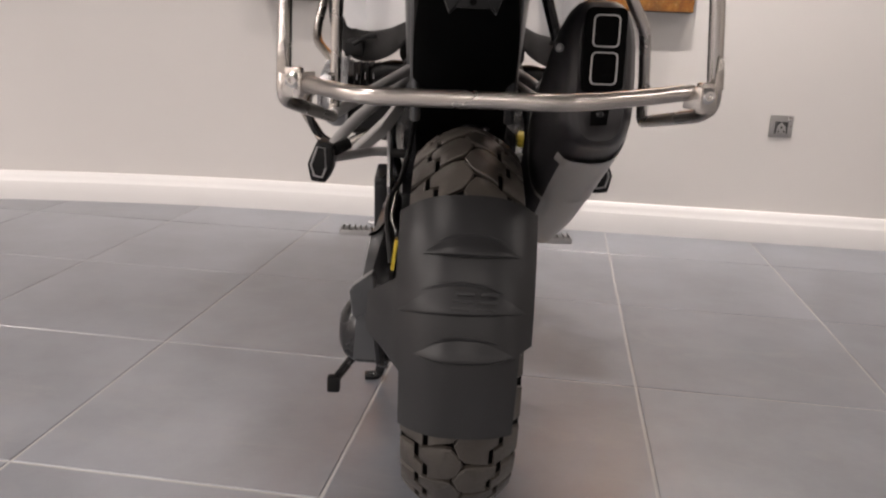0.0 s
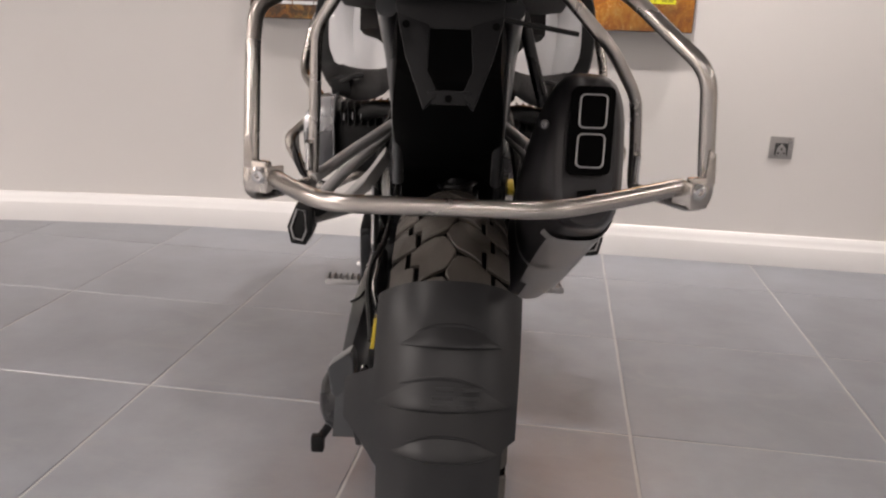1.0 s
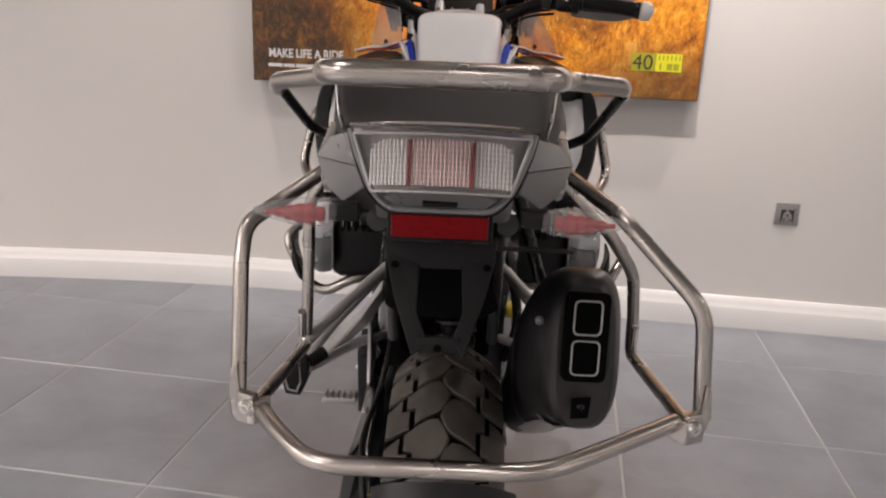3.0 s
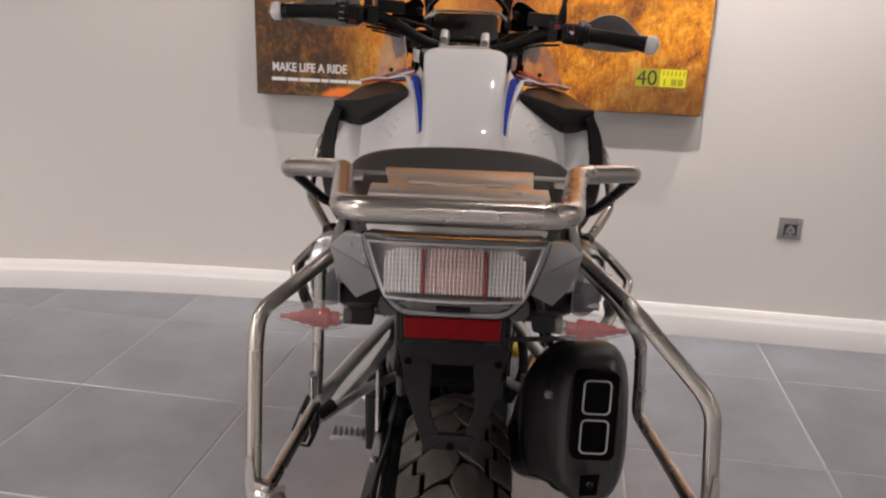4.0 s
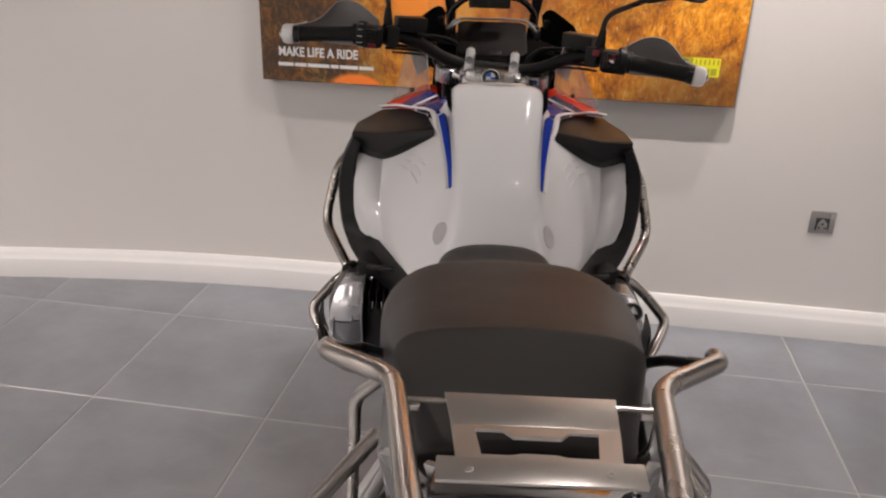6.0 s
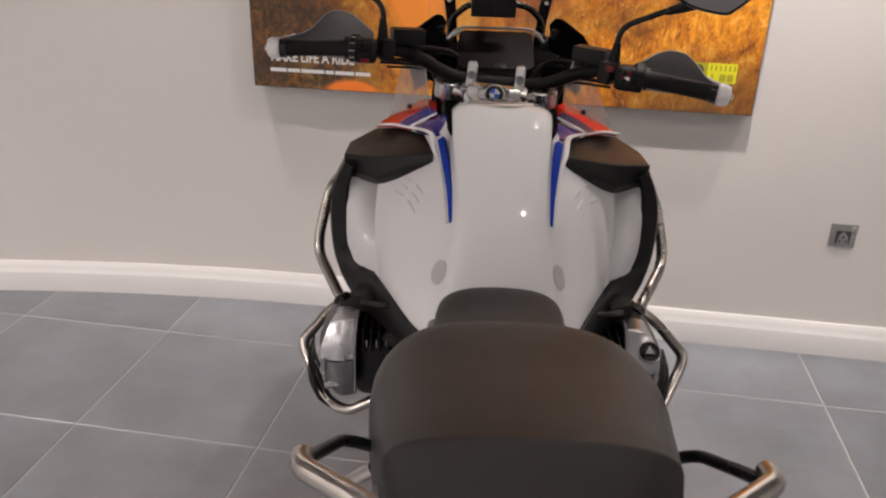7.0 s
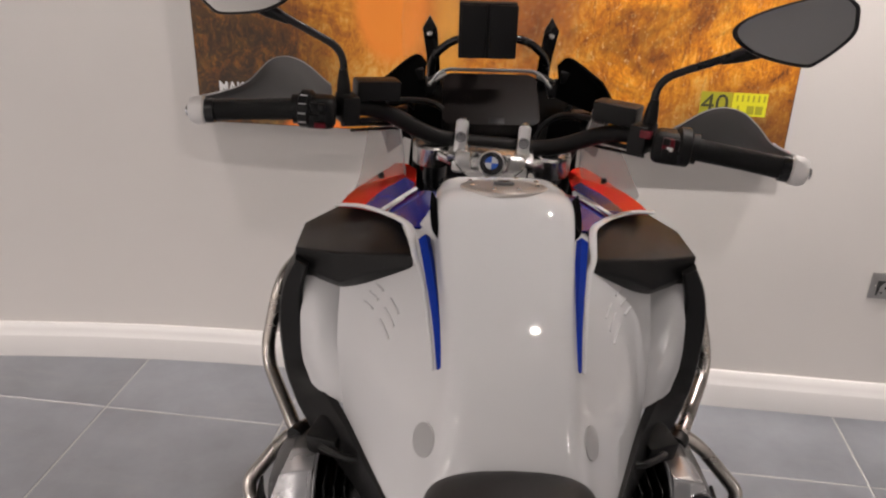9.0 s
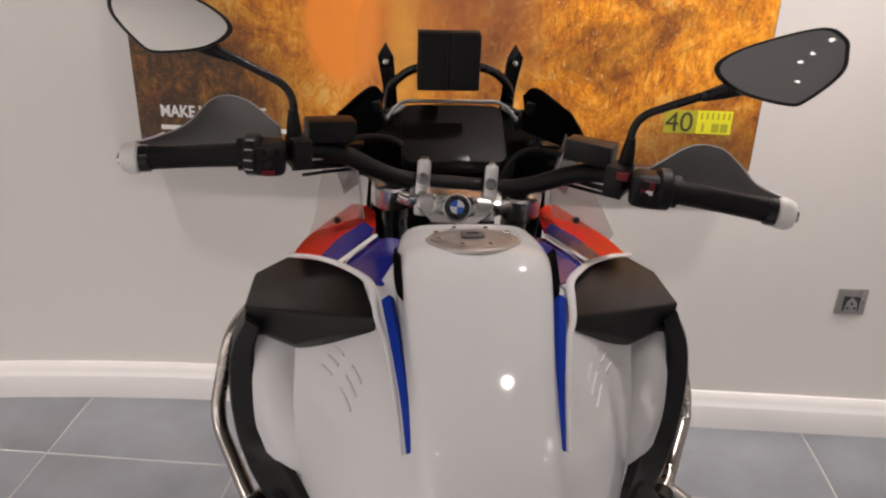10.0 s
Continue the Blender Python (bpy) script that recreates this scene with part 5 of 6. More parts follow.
    part("tank_slot", loft([[q + Vector((-s * 0.006, 0.006, -0.012)) for q in slot], slot, [q + Vector((s * 0.0008, -0.0012, 0.0018)) for q in slot]]), DARK, bike, "dark air slot")
    for y in (2.34, 2.4):
        part("panel_bolt", bolt((s * 0.205, y, 1.082), (0, 0, 1), 0.005, 0.004), SATIN, bike)


both(tank_side)
part("tank_body", smooth_loft([[(-w, y, z0), (-w * 1.0, y, z1 - 0.06), (-w * 0.6, y, z1), (w * 0.6, y, z1), (w, y, z1 - 0.06), (w, y, z0)] for y, w, z0, z1 in
                               ((1.82, 0.05, 0.8, 0.9), (1.92, 0.08, 0.75, 0.95), (2.08, 0.14, 0.72, 1.0), (2.2, 0.17, 0.75, 1.02), (2.36, 0.13, 0.8, 0.98))], 14), DARK, bike)


# -- engine --
part("engine_case", smooth_loft([[(-w, y, z0), (-w, y, z1), (-w * 0.6, y, z1 + 0.04), (w * 0.6, y, z1 + 0.04), (w, y, z1), (w, y, z0), (w * 0.6, y, z0 - 0.04), (-w * 0.6, y, z0 - 0.04)]
                                 for y, w, z0, z1 in ((1.66, 0.12, 0.34, 0.6), (1.8, 0.15, 0.28, 0.68), (2.0, 0.16, 0.27, 0.7), (2.2, 0.14, 0.27, 0.66), (2.3, 0.11, 0.3, 0.6))], 14), SATIN, bike, "black engine case")
part("skid_plate", patch([[(-0.15, 1.75, 0.235), (0, 1.75, 0.215), (0.15, 1.75, 0.235)], [(-0.16, 2.1, 0.225), (0, 2.1, 0.205), (0.16, 2.1, 0.225)], [(-0.13, 2.34, 0.3), (0, 2.36, 0.28), (0.13, 2.34, 0.3)]], 10, 12, 0.004), ALU, bike, "aluminium skid plate")


def cylinder(s):
    cy, cz = 2.045, 0.63
    barrel = part("cylinder_barrel", block(s * 0.21, cy, cz - 0.01, 0.17, 0.165, 0.15, 0.045, (0, 0, 0), 4), BLACK, bike)
    for i in range(7):
        part("cooling_fin", block(s * (0.165 + 0.0165 * i), cy - 0.01, cz + 0.068, 0.003, 0.165, 0.055, 0.001), BLACK, barrel)

    def ring(x, hy, hz, dy=0.0, dz=0.0):
        return [Vector((s * x, cy + dy + u, cz + dz + v)) for u, v in rounded_rect(hy, hz, min(0.045, 0.6 * hz), 4)]
    cover = part("cylinder_head_cover", loft([ring(0.281, 0.092, 0.074, 0, 0.022), ring(0.3, 0.095, 0.076, 0, 0.022), ring(0.327, 0.09, 0.072, 0, 0.021), ring(0.349, 0.078, 0.056, 0.003, 0.018), ring(0.364, 0.052, 0.036, 0.008, 0.014)]), HEADBLACK, bike, "dark grey cylinder head cover", 24)
    part("head_plate", patch([[(s * 0.284, 2.03, 0.735), (s * 0.31, 2.03, 0.736), (s * 0.326, 2.03, 0.732)],
                              [(s * 0.284, 1.979, 0.738), (s * 0.312, 1.977, 0.736), (s * 0.334, 1.982, 0.727)],
                              [(s * 0.284, 1.971, 0.732), (s * 0.313, 1.969, 0.73), (s * 0.338, 1.975, 0.72)],
                              [(s * 0.284, 1.946, 0.7), (s * 0.316, 1.943, 0.695), (s * 0.352, 1.953, 0.682)],
                              [(s * 0.284, 1.9425, 0.66), (s * 0.316, 1.9395, 0.655), (s * 0.354, 1.951, 0.652)]], 9, 17, 0.004), HEADPLATE, cover, "silver head cover plate", 30)
    # lower half of the silver cover; its dark reflection is put into the grey
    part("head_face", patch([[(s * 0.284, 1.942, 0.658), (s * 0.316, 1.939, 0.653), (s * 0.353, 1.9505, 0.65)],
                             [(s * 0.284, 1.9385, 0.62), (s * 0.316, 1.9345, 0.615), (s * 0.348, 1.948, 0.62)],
                             [(s * 0.284, 1.945, 0.575), (s * 0.31, 1.943, 0.572), (s * 0.334, 1.953, 0.585)]], 9, 11, 0.004), HEAD_DIM_GREY, cover, "lower head cover face, dark reflection put into its grey", 30)
    for x, z in ((0.302, 0.668), (0.343, 0.664)):
        part("plate_rib", tube([(s * x, 1.9385, z), (s * (x + 0.004), 1.937, z - 0.05)], 0.0022), HEADPLATE, cover)
    # bright slivers draw the glints along the black fin edges
    for i in range(5):
        part("fin_glint", block(s * (0.175 + 0.0205 * i), cy - 0.0935, cz + 0.07 - 0.002 * i, 0.0016, 0.002, 0.019 - 0.002 * (i % 3), 0.0005), ALU, barrel)
    part("head_rib", tube([(s * 0.28, 1.938, 0.58), (s * 0.28, 1.938, 0.69), (s * 0.28, 1.974, 0.738), (s * 0.28, 2.1, 0.738)], 0.003), TRIM_GREY, cover)
    if s > 0:
        m = pose(0.326, 1.9455, 0.705, 42, 0, 0) @ pose(0, 0, 0, 0, -90, 0)
        filler = part("oil_filler", turned([(-0.006, 0), (-0.006, 0.021), (0.005, 0.021), (0.007, 0.018), (0.0035, 0.014), (0.0035, 0)], 28, m), SATIN, cover, "black oil filler cap")
        part("filler_grip", turned([(0.003, 0), (0.003, 0.0125), (0.0075, 0.011), (0.008, 0)], 3, m), HEADPLATE, cover, "silver three-sided grip")
        part("filler_bezel", turned([(-0.003, 0.0212), (-0.003, 0.0245), (0.0012, 0.0238), (0.0016, 0.0212)], 28, m), HEADPLATE, cover)
    part("spark_lead", tube([(s * 0.296, 1.944, 0.602), (s * 0.345, 1.938, 0.598)], 0.0095), HEADPLATE, cover)
    part("head_guard", patch([[(s * 0.34, 1.945, 0.535), (s * 0.372, 1.97, 0.55), (s * 0.385, 2.08, 0.555)], [(s * 0.36, 1.945, 0.56), (s * 0.388, 1.98, 0.585), (s * 0.395, 2.08, 0.595)], [(s * 0.375, 1.96, 0.6), (s * 0.39, 2.0, 0.625), (s * 0.395, 2.08, 0.635)]], 10, 10, 0.005), BLACK, bike)
    part("intake_pipe", sweep(bmesh.new(), catmull([(s * 0.11, 1.9, 0.71), (s * 0.17, 1.94, 0.715), (s * 0.23, 1.99, 0.69), (s * 0.25, 2.02, 0.66)], 16), 0.021, 14), BLACK, bike, "black intake pipe")
    part("injector", block(s * 0.265, 2.03, 0.76, 0.055, 0.05, 0.04, 0.006, (10, 0, s * 20)), BLACK, bike)
    part("fuel_line", sweep(bmesh.new(), catmull([(s * 0.15, 1.95, 0.78), (s * 0.22, 1.94, 0.79), (s * 0.27, 1.99, 0.77)], 14), 0.006, 8), BLACK, bike)
    upper = part("crash_bar", tube([(s * 0.2, 2.5, 0.93), (s * 0.32, 2.42, 0.95), (s * 0.378, 2.28, 0.93), (s * 0.413, 2.25, 0.775), (s * 0.33, 2.1, 0.712), (s * 0.28, 2.1, 0.69)], 0.0125, 0.05), STEEL, bike, "stainless steel upper crash bar")
    part("crash_clamp", turned([(-0.013, 0.0), (-0.013, 0.018), (0.013, 0.018), (0.013, 0)], 16, pose(s * 0.325, 2.095, 0.715, 0, 0, 60)), BLACK, upper)
    part("crash_bar", tube([(s * 0.3 + 0.012, 2.15, 0.715), (s * 0.37 + 0.012, 2.14, 0.676), (s * 0.43 + 0.012, 2.085, 0.618), (s * 0.424 + 0.012, 2.072, 0.594), (s * 0.36 + 0.012, 1.975, 0.532), (s * 0.315 + 0.012, 1.965, 0.512), (s * 0.23, 1.968, 0.552), (s * 0.13, 2.0, 0.54)], 0.0125, 0.03), STEEL, bike, "stainless steel lower crash bar")
    # footrests
    peg = part("pillion_footrest", joined(slab([(s * 0.222, 1.345, 0.61), (s * 0.25, 1.345, 0.618), (s * 0.268, 1.345, 0.575), (s * 0.262, 1.345, 0.545), (s * 0.236, 1.345, 0.542), (s * 0.226, 1.345, 0.565)], (0, 0.055, 0), 0.005), tube([(s * 0.222, 1.36, 0.6), (s * 0.2, 1.38, 0.61)], 0.011)), BLACK, bike, "black folding pillion footrest")
    part("peg_tread", sweep(bmesh.new(), [Vector((s * x, 1.342, z)) for x, z in ((0.236, 0.604), (0.249, 0.607), (0.26, 0.575), (0.255, 0.556), (0.241, 0.553), (0.234, 0.57))], 0.002, 6, True), SHIELD, peg)
    part("footrest_hanger", tube([(s * 0.235, 1.36, 0.595), (s * 0.2, 1.42, 0.64), (s * 0.11, 1.53, 0.72)], 0.011), HANGER, bike, "silver footrest hanger")
    part("footrest_hanger", tube([(s * 0.225, 1.37, 0.585), (s * 0.16, 1.5, 0.58), (s * 0.11, 1.6, 0.56)], 0.009), HANGER, bike)
    if s < 0:
        part("hanger_plate", slab([(s * 0.225, 1.45, 0.572), (s * 0.208, 1.452, 0.578), (s * 0.152, 1.5, 0.632), (s * 0.12, 1.53, 0.675), (s * 0.112, 1.54, 0.655), (s * 0.14, 1.515, 0.61), (s * 0.19, 1.47, 0.572)], (0, 0.03, 0.012), 0.004), HANGER, bike, "pale cast footrest plate")
    foot = part("rider_footrest", block(s * 0.222, 1.69, 0.368, 0.075, 0.035, 0.014, 0.004), SHIELD, bike, "toothed steel footrest")
    for i in range(6):
        part("tooth", block(s * (0.19 + 0.0125 * i), 1.69, 0.377, 0.003, 0.034, 0.008, 0.001), SHIELD, foot)
    part("footrest_bracket", slab([(s * 0.15, 1.64, 0.5), (s * 0.15, 1.72, 0.52), (s * 0.15, 1.74, 0.36), (s * 0.15, 1.66, 0.35)], (s * 0.03, 0, 0), 0.006), SATIN, bike)
    # centre stand
    w = 0.055 if s > 0 else 0.0
    part("stand_leg", tube([(s * 0.1, 1.6, 0.3), (s * 0.13 - w * 0.5, 1.66, 0.15), (s * 0.17 - w, 1.7, 0.014), (s * 0.2 - w, 1.7, 0.012)], 0.011), SATIN, bike)
    part("heel_plate", slab([(s * 0.135, 1.6, 0.58), (s * 0.135, 1.5, 0.62), (s * 0.13, 1.45, 0.52), (s * 0.135, 1.6, 0.42)], (s * 0.006, 0, 0), 0.002), ALU, bike)


both(cylinder)
part("stand_bridge", tube([(-0.125, 1.65, 0.17), (0.125, 1.65, 0.17)], 0.011), SATIN, bike)
lever = part("stand_lever", tube([(-0.13, 1.66, 0.15), (-0.17, 1.6, 0.17), (-0.195, 1.5, 0.16), (-0.23, 1.44, 0.125)], 0.009), SATIN, bike, "centre stand foot lever")
part("lever_end", block(-0.235, 1.435, 0.115, 0.026, 0.02, 0.035, 0.006), GRIP, lever)
part("gear_lever", tube([(-0.15, 1.78, 0.33), (-0.17, 1.92, 0.32), (-0.22, 1.94, 0.33)], 0.007), ALU, bike)


# -- steering: bars, yoke, mirrors --
STEER = Matrix.Translation((0.001, 2.412, 1.096)) @ Matrix.Rotation(radians(-6.6), 4, Vector((0, -0.434, 0.901))) @ Matrix.Translation((0, -2.42, -1.1))


def steer(name, bm, mat, parent, label="", smooth=35):
    return part(name, moved(bm, STEER), mat, parent, label, smooth)


bars = steer("handlebar", tube([(-0.46, 2.17, 1.228), (-0.3, 2.195, 1.24), (-0.2, 2.29, 1.232), (-0.1, 2.335, 1.172), (0.1, 2.335, 1.172), (0.2, 2.29, 1.232), (0.3, 2.195, 1.24), (0.46, 2.17, 1.228)], 0.0145, 0.05, 14), BAR, bike, "wide black tapered handlebar")
yoke = steer("top_yoke", moved(joined(slab([(-0.125, 2.385, 1.11), (-0.11, 2.34, 1.115), (-0.05, 2.315, 1.118), (-0.03, 2.285, 1.12), (0.03, 2.285, 1.12), (0.05, 2.315, 1.118), (0.11, 2.34, 1.115), (0.125, 2.385, 1.11), (0.1, 2.42, 1.105), (-0.1, 2.42, 1.105)], (0, 0.004, 0.022), 0.006),
                                *[tube([(s * 0.052, 2.345, 1.135), (s * 0.024, 2.296, 1.14)], 0.009) for s in (-1, 1)], slab([(-0.06, 2.3, 1.146), (0.06, 2.3, 1.146), (0.062, 2.292, 1.128), (0.034, 2.284, 1.104), (-0.034, 2.284, 1.104), (-0.062, 2.292, 1.128)], (0, 0.035, 0.004), 0.007, 3), *[turned([(0, 0), (0, 0.036), (0.034, 0.036), (0.038, 0.032), (0.038, 0)], 28, pose(s * 0.105, 2.372, 1.106, 10, 0, 0) @ pose(0, 0, 0, 0, -90, 0)) for s in (-1, 1)], *[block(s * 0.055, 2.33, 1.136, 0.04, 0.05, 0.02, 0.008, (16, 0, 0)) for s in (-1, 1)]), pose(0, -0.02, 0.024)), YOKE, bike, "cast aluminium top yoke")
steer("roundel", turned([(0, 0), (0, 0.02), (0.004, 0.02), (0.006, 0.0185), (0.006, 0.01)], 32, pose(0.004, 2.264, 1.159, 56, 0, 0) @ pose(0, 0, 0, 0, -90, 0)), SATIN, yoke, "black ring badge")
steer("roundel_rim", turned([(0, 0.0195), (0, 0.0222), (0.003, 0.0222), (0.0045, 0.0208), (0.004, 0.0195)], 32, pose(0.004, 2.264, 1.159, 56, 0, 0) @ pose(0, 0, 0, 0, -90, 0)), ALU, yoke)
for k in range(4):
    steer("roundel_quarter", turned([(0.005, 0), (0.0066, 0), (0.0066, 0.0112), (0.005, 0.0112)], 8, pose(0.004, 2.264, 1.159, 56, 0, 0) @ pose(0, 0, 0, 0, -90, 0) @ Matrix.Rotation(math.pi / 2 * k, 4, "X"), math.pi / 2), BADGE_WHITE if k % 2 else BADGE_BLUE, yoke, "badge quarter")
for s in (-1, 1):
    steer("fork_cap", turned([(0, 0), (0, 0.019), (0.008, 0.019), (0.012, 0.015), (0.012, 0)], 24, pose(s * 0.105, 2.35, 1.164, 10, 0, 0) @ pose(0, 0, 0, 0, -90, 0)), SATIN, yoke, "black fork cap")
    steer("yoke_wing", slab([(s * 0.034, 2.278, 1.142), (s * 0.06, 2.292, 1.15), (s * 0.1, 2.318, 1.158), (s * 0.13, 2.335, 1.16), (s * 0.128, 2.365, 1.164), (s * 0.075, 2.35, 1.164), (s * 0.04, 2.33, 1.158)], (0, 0.002, -0.016), 0.004, 3), YOKE, yoke)
    riser = steer("bar_clamp", block(s * 0.054, 2.312, 1.17, 0.0215, 0.034, 0.09, 0.006, (-22, 0, 0)), ALU, yoke, "aluminium handlebar clamp")
    steer("clamp_bolt", turned([(0, 0), (0, 0.0095), (0.003, 0.0095), (0.004, 0.0075), (0.002, 0.006), (0.002, 0)], 20, pose(s * 0.054, 2.303, 1.189, -22, 0, 0) @ pose(0, 0, 0, 0, 0, -90)), TRIM_GREY, yoke, "dark socket bolt")
    steer("clamp_ring", block(s * 0.054, 2.304, 1.15, 0.024, 0.037, 0.003, 0.001, (-22, 0, 0)), YOKE, yoke)
    part("clamp_bolt", moved(bolt((s * 0.054, 2.326, 1.213), (0, -0.2, 0.9), 0.006, 0.005), STEER), BRIGHT, yoke)


def bar_end(s):
    P = lambda *rows: [[(s * x, y, z) for x, y, z in r] for r in rows]
    steer("grip", sweep(bmesh.new(), [Vector((s * x, y, z)) for x, y, z in ((0.31, 2.1935, 1.2395), (0.315, 2.1928, 1.239), (0.38, 2.1825, 1.234), (0.445, 2.1725, 1.229))], [0.02, 0.0175, 0.0165, 0.0175], 16), GRIP, bars, "black rubber grip")
    steer("grip_collar", sweep(bmesh.new(), [Vector((s * 0.302, 2.195, 1.24)), Vector((s * 0.316, 2.193, 1.239))], 0.0235, 20), BLACK, bars)
    steer("control_ring", sweep(bmesh.new(), [Vector((s * x, 2.2, 1.239)) for x in (0.285, 0.289, 0.303, 0.307)], [0.026, 0.0305, 0.0305, 0.026], 24), BLACK, bars)
    steer("bar_end_ring", sweep(bmesh.new(), [Vector((s * 0.437, 2.173, 1.229)), Vector((s * 0.45, 2.171, 1.228))], 0.0195, 16), SATIN, bars)
    steer("bar_end_weight", sweep(bmesh.new(), [Vector((s * x, 2.17 - (x - 0.46) * 0.16, 1.228 - (x - 0.46) * 0.06)) for x in (0.45, 0.453, 0.466, 0.474, 0.477)], [0.018, 0.022, 0.0225, 0.018, 0.009], 18), SKIRT, bars, "white plastic bar end")
    steer("bar_end_bolt", moved(bolt((0, 0, 0), (s, 0, 0), 0.009, 0.006), pose(s * 0.475, 2.166, 1.227)), BRIGHT, bars)
    switch = steer("switch_pod", block(s * 0.275, 2.205, 1.236, 0.05, 0.05, 0.05, 0.015, (0, 0, s * -12), 4), BLACK, bars, "black switch housing")
    steer("clutch_clamp", block(s * 0.238, 2.235, 1.238, 0.03, 0.05, 0.046, 0.006, (0, 0, s * -30)), BLACK, bars)
    for i, (dx, dz) in enumerate(((0.266, 0.012), (0.266, -0.004), (0.28, 0.012), (0.281, -0.006))):
        steer("button", block(s * dx, 2.178, 1.238 + dz, 0.011, 0.006, 0.011, 0.002, (0, 0, s * -12)), BLACK, switch)
    steer("red_switch", block(s * 0.27, 2.182, 1.2195 if s < 0 else 1.245, 0.018, 0.012, 0.009 if s < 0 else 0.02, 0.002, (0, 0, s * -12)), SWITCH_RED, switch, "red rocker switch")
    if s > 0:
        steer("red_switch", block(0.238, 2.208, 1.25, 0.018, 0.008, 0.012, 0.002, (0, 0, -30)), SWITCH_RED, switch)
        steer("switch_mark", block(0.2715, 2.1755, 1.2395, 0.009, 0.002, 0.006, 0.0005, (0, 0, -12)), INK_WHITE, switch)
    else:
        for i in range(5):
            steer("ring_notch", block(-0.296, 2.2 - 0.0305 * math.cos(0.5 * i - 1), 1.239 + 0.0305 * math.sin(0.5 * i - 1), 0.012, 0.003, 0.0025, 0.0008), SILVERPAINT, switch)
    reservoir = steer("fluid_reservoir", block(s * 0.2, 2.285, 1.262, 0.075, 0.042, 0.034, 0.006, (0, 0, s * -25)), BLACK, bars, "black fluid reservoir")
    steer("lever", sweep(bmesh.new(), catmull([(s * 0.25, 2.245, 1.232), (s * 0.33, 2.245, 1.225), (s * 0.43, 2.22, 1.222)], 14), [0.009 - 0.0002 * i for i in range(14)], 8), SATIN, bars, "black hand lever")
    top = (1.268, 1.3, 1.299, 1.262, 1.248, 1.243) if s < 0 else (1.252, 1.286, 1.287, 1.268, 1.247, 1.241)
    low = (1.205, 1.2, 1.2, 1.204, 1.212, 1.22)
    back = (2.262, 2.277, 2.275, 2.258, 2.232, 2.172)
    steer("hand_guard", patch(P(*[[(x, y + 0.012 * math.sin(math.pi * f), l + (t - l) * f) for x, y, l, t in zip((0.272, 0.328, 0.374, 0.411, 0.44, 0.478) if s < 0 else (0.288, 0.345, 0.39, 0.42, 0.442, 0.478), back, low, top)] for f in (0, 0.35, 0.7, 0.9, 1)]), 34, 16, 0.003), HANDGUARD, bars, "smoked plastic hand guard")
    # edge
    steer("guard_edge", sweep(bmesh.new(), catmull([(s * 0.477, 2.174, 1.244), (s * 0.45, 2.215, 1.246), (s * 0.438, 2.233, 1.25)], 12), 0.0016, 6), WHITE, bars)
    # mirror
    steer("mirror_stem", tube([(s * 0.245, 2.24, 1.25), (s * 0.247, 2.238, 1.33), (s * 0.3, 2.228, 1.357), (s * 0.365, 2.21, 1.39)], 0.0062, 0.03), SATIN, bars, "black mirror stem")
    steer("stem_boot", sweep(bmesh.new(), [Vector((s * 0.245, 2.24, 1.255)), Vector((s * 0.246, 2.239, 1.275)), Vector((s * 0.247, 2.238, 1.3))], [0.012, 0.011, 0.007], 12), BLACK, bars)
    steer("stem_boot", sweep(bmesh.new(), [Vector((s * 0.33, 2.223, 1.37)), Vector((s * 0.36, 2.217, 1.383)), Vector((s * 0.392, 2.21, 1.397))], [0.007, 0.0115, 0.0125], 12), BLACK, bars)
    ax = Vector((s * 0.93, -0.12, 0.4)).normalized()
    face = Vector((-s * 0.12, -0.95, 0.22 if s > 0 else 0.12))
    face = (face - face.dot(ax) * ax).normalized()
    upv = face.cross(ax) if s > 0 else ax.cross(face)
    if upv.z < 0:
        upv = -upv
    c = Vector((0.412, 2.172, 1.428)) if s > 0 else Vector((-0.405, 2.19, 1.424))

    shape = [(-0.0757, 0.0183), (-0.0372, 0.0322), (0.0483, 0.0293), (0.0726, 0.0101), (0.0727, -0.0073), (0.0607, -0.0303), (0.0173, -0.0508), (-0.0069, -0.0491), (-0.058, -0.0164)]
    rim_line = catmull([(x, y, 0) for x, y in shape[-1:] + shape + shape[:2]], 67)[6:60]

    def outline(k, off):
        return [c + ax * (q.x * k) + upv * (q.y * k + 0.004) + face * off for q in rim_line]
    head = steer("mirror_head", smooth_loft([outline(1.06, 0.004), outline(1.09, 0.0), outline(1.04, -0.016), outline(0.75, -0.03), outline(0.35, -0.036)], 16), SATIN, bars, "black oval mirror housing")
    steer("mirror_glass", loft([outline(1.0, 0.0035), outline(1.0, 0.0048)]), MIRROR, head, "mirror glass", 20)


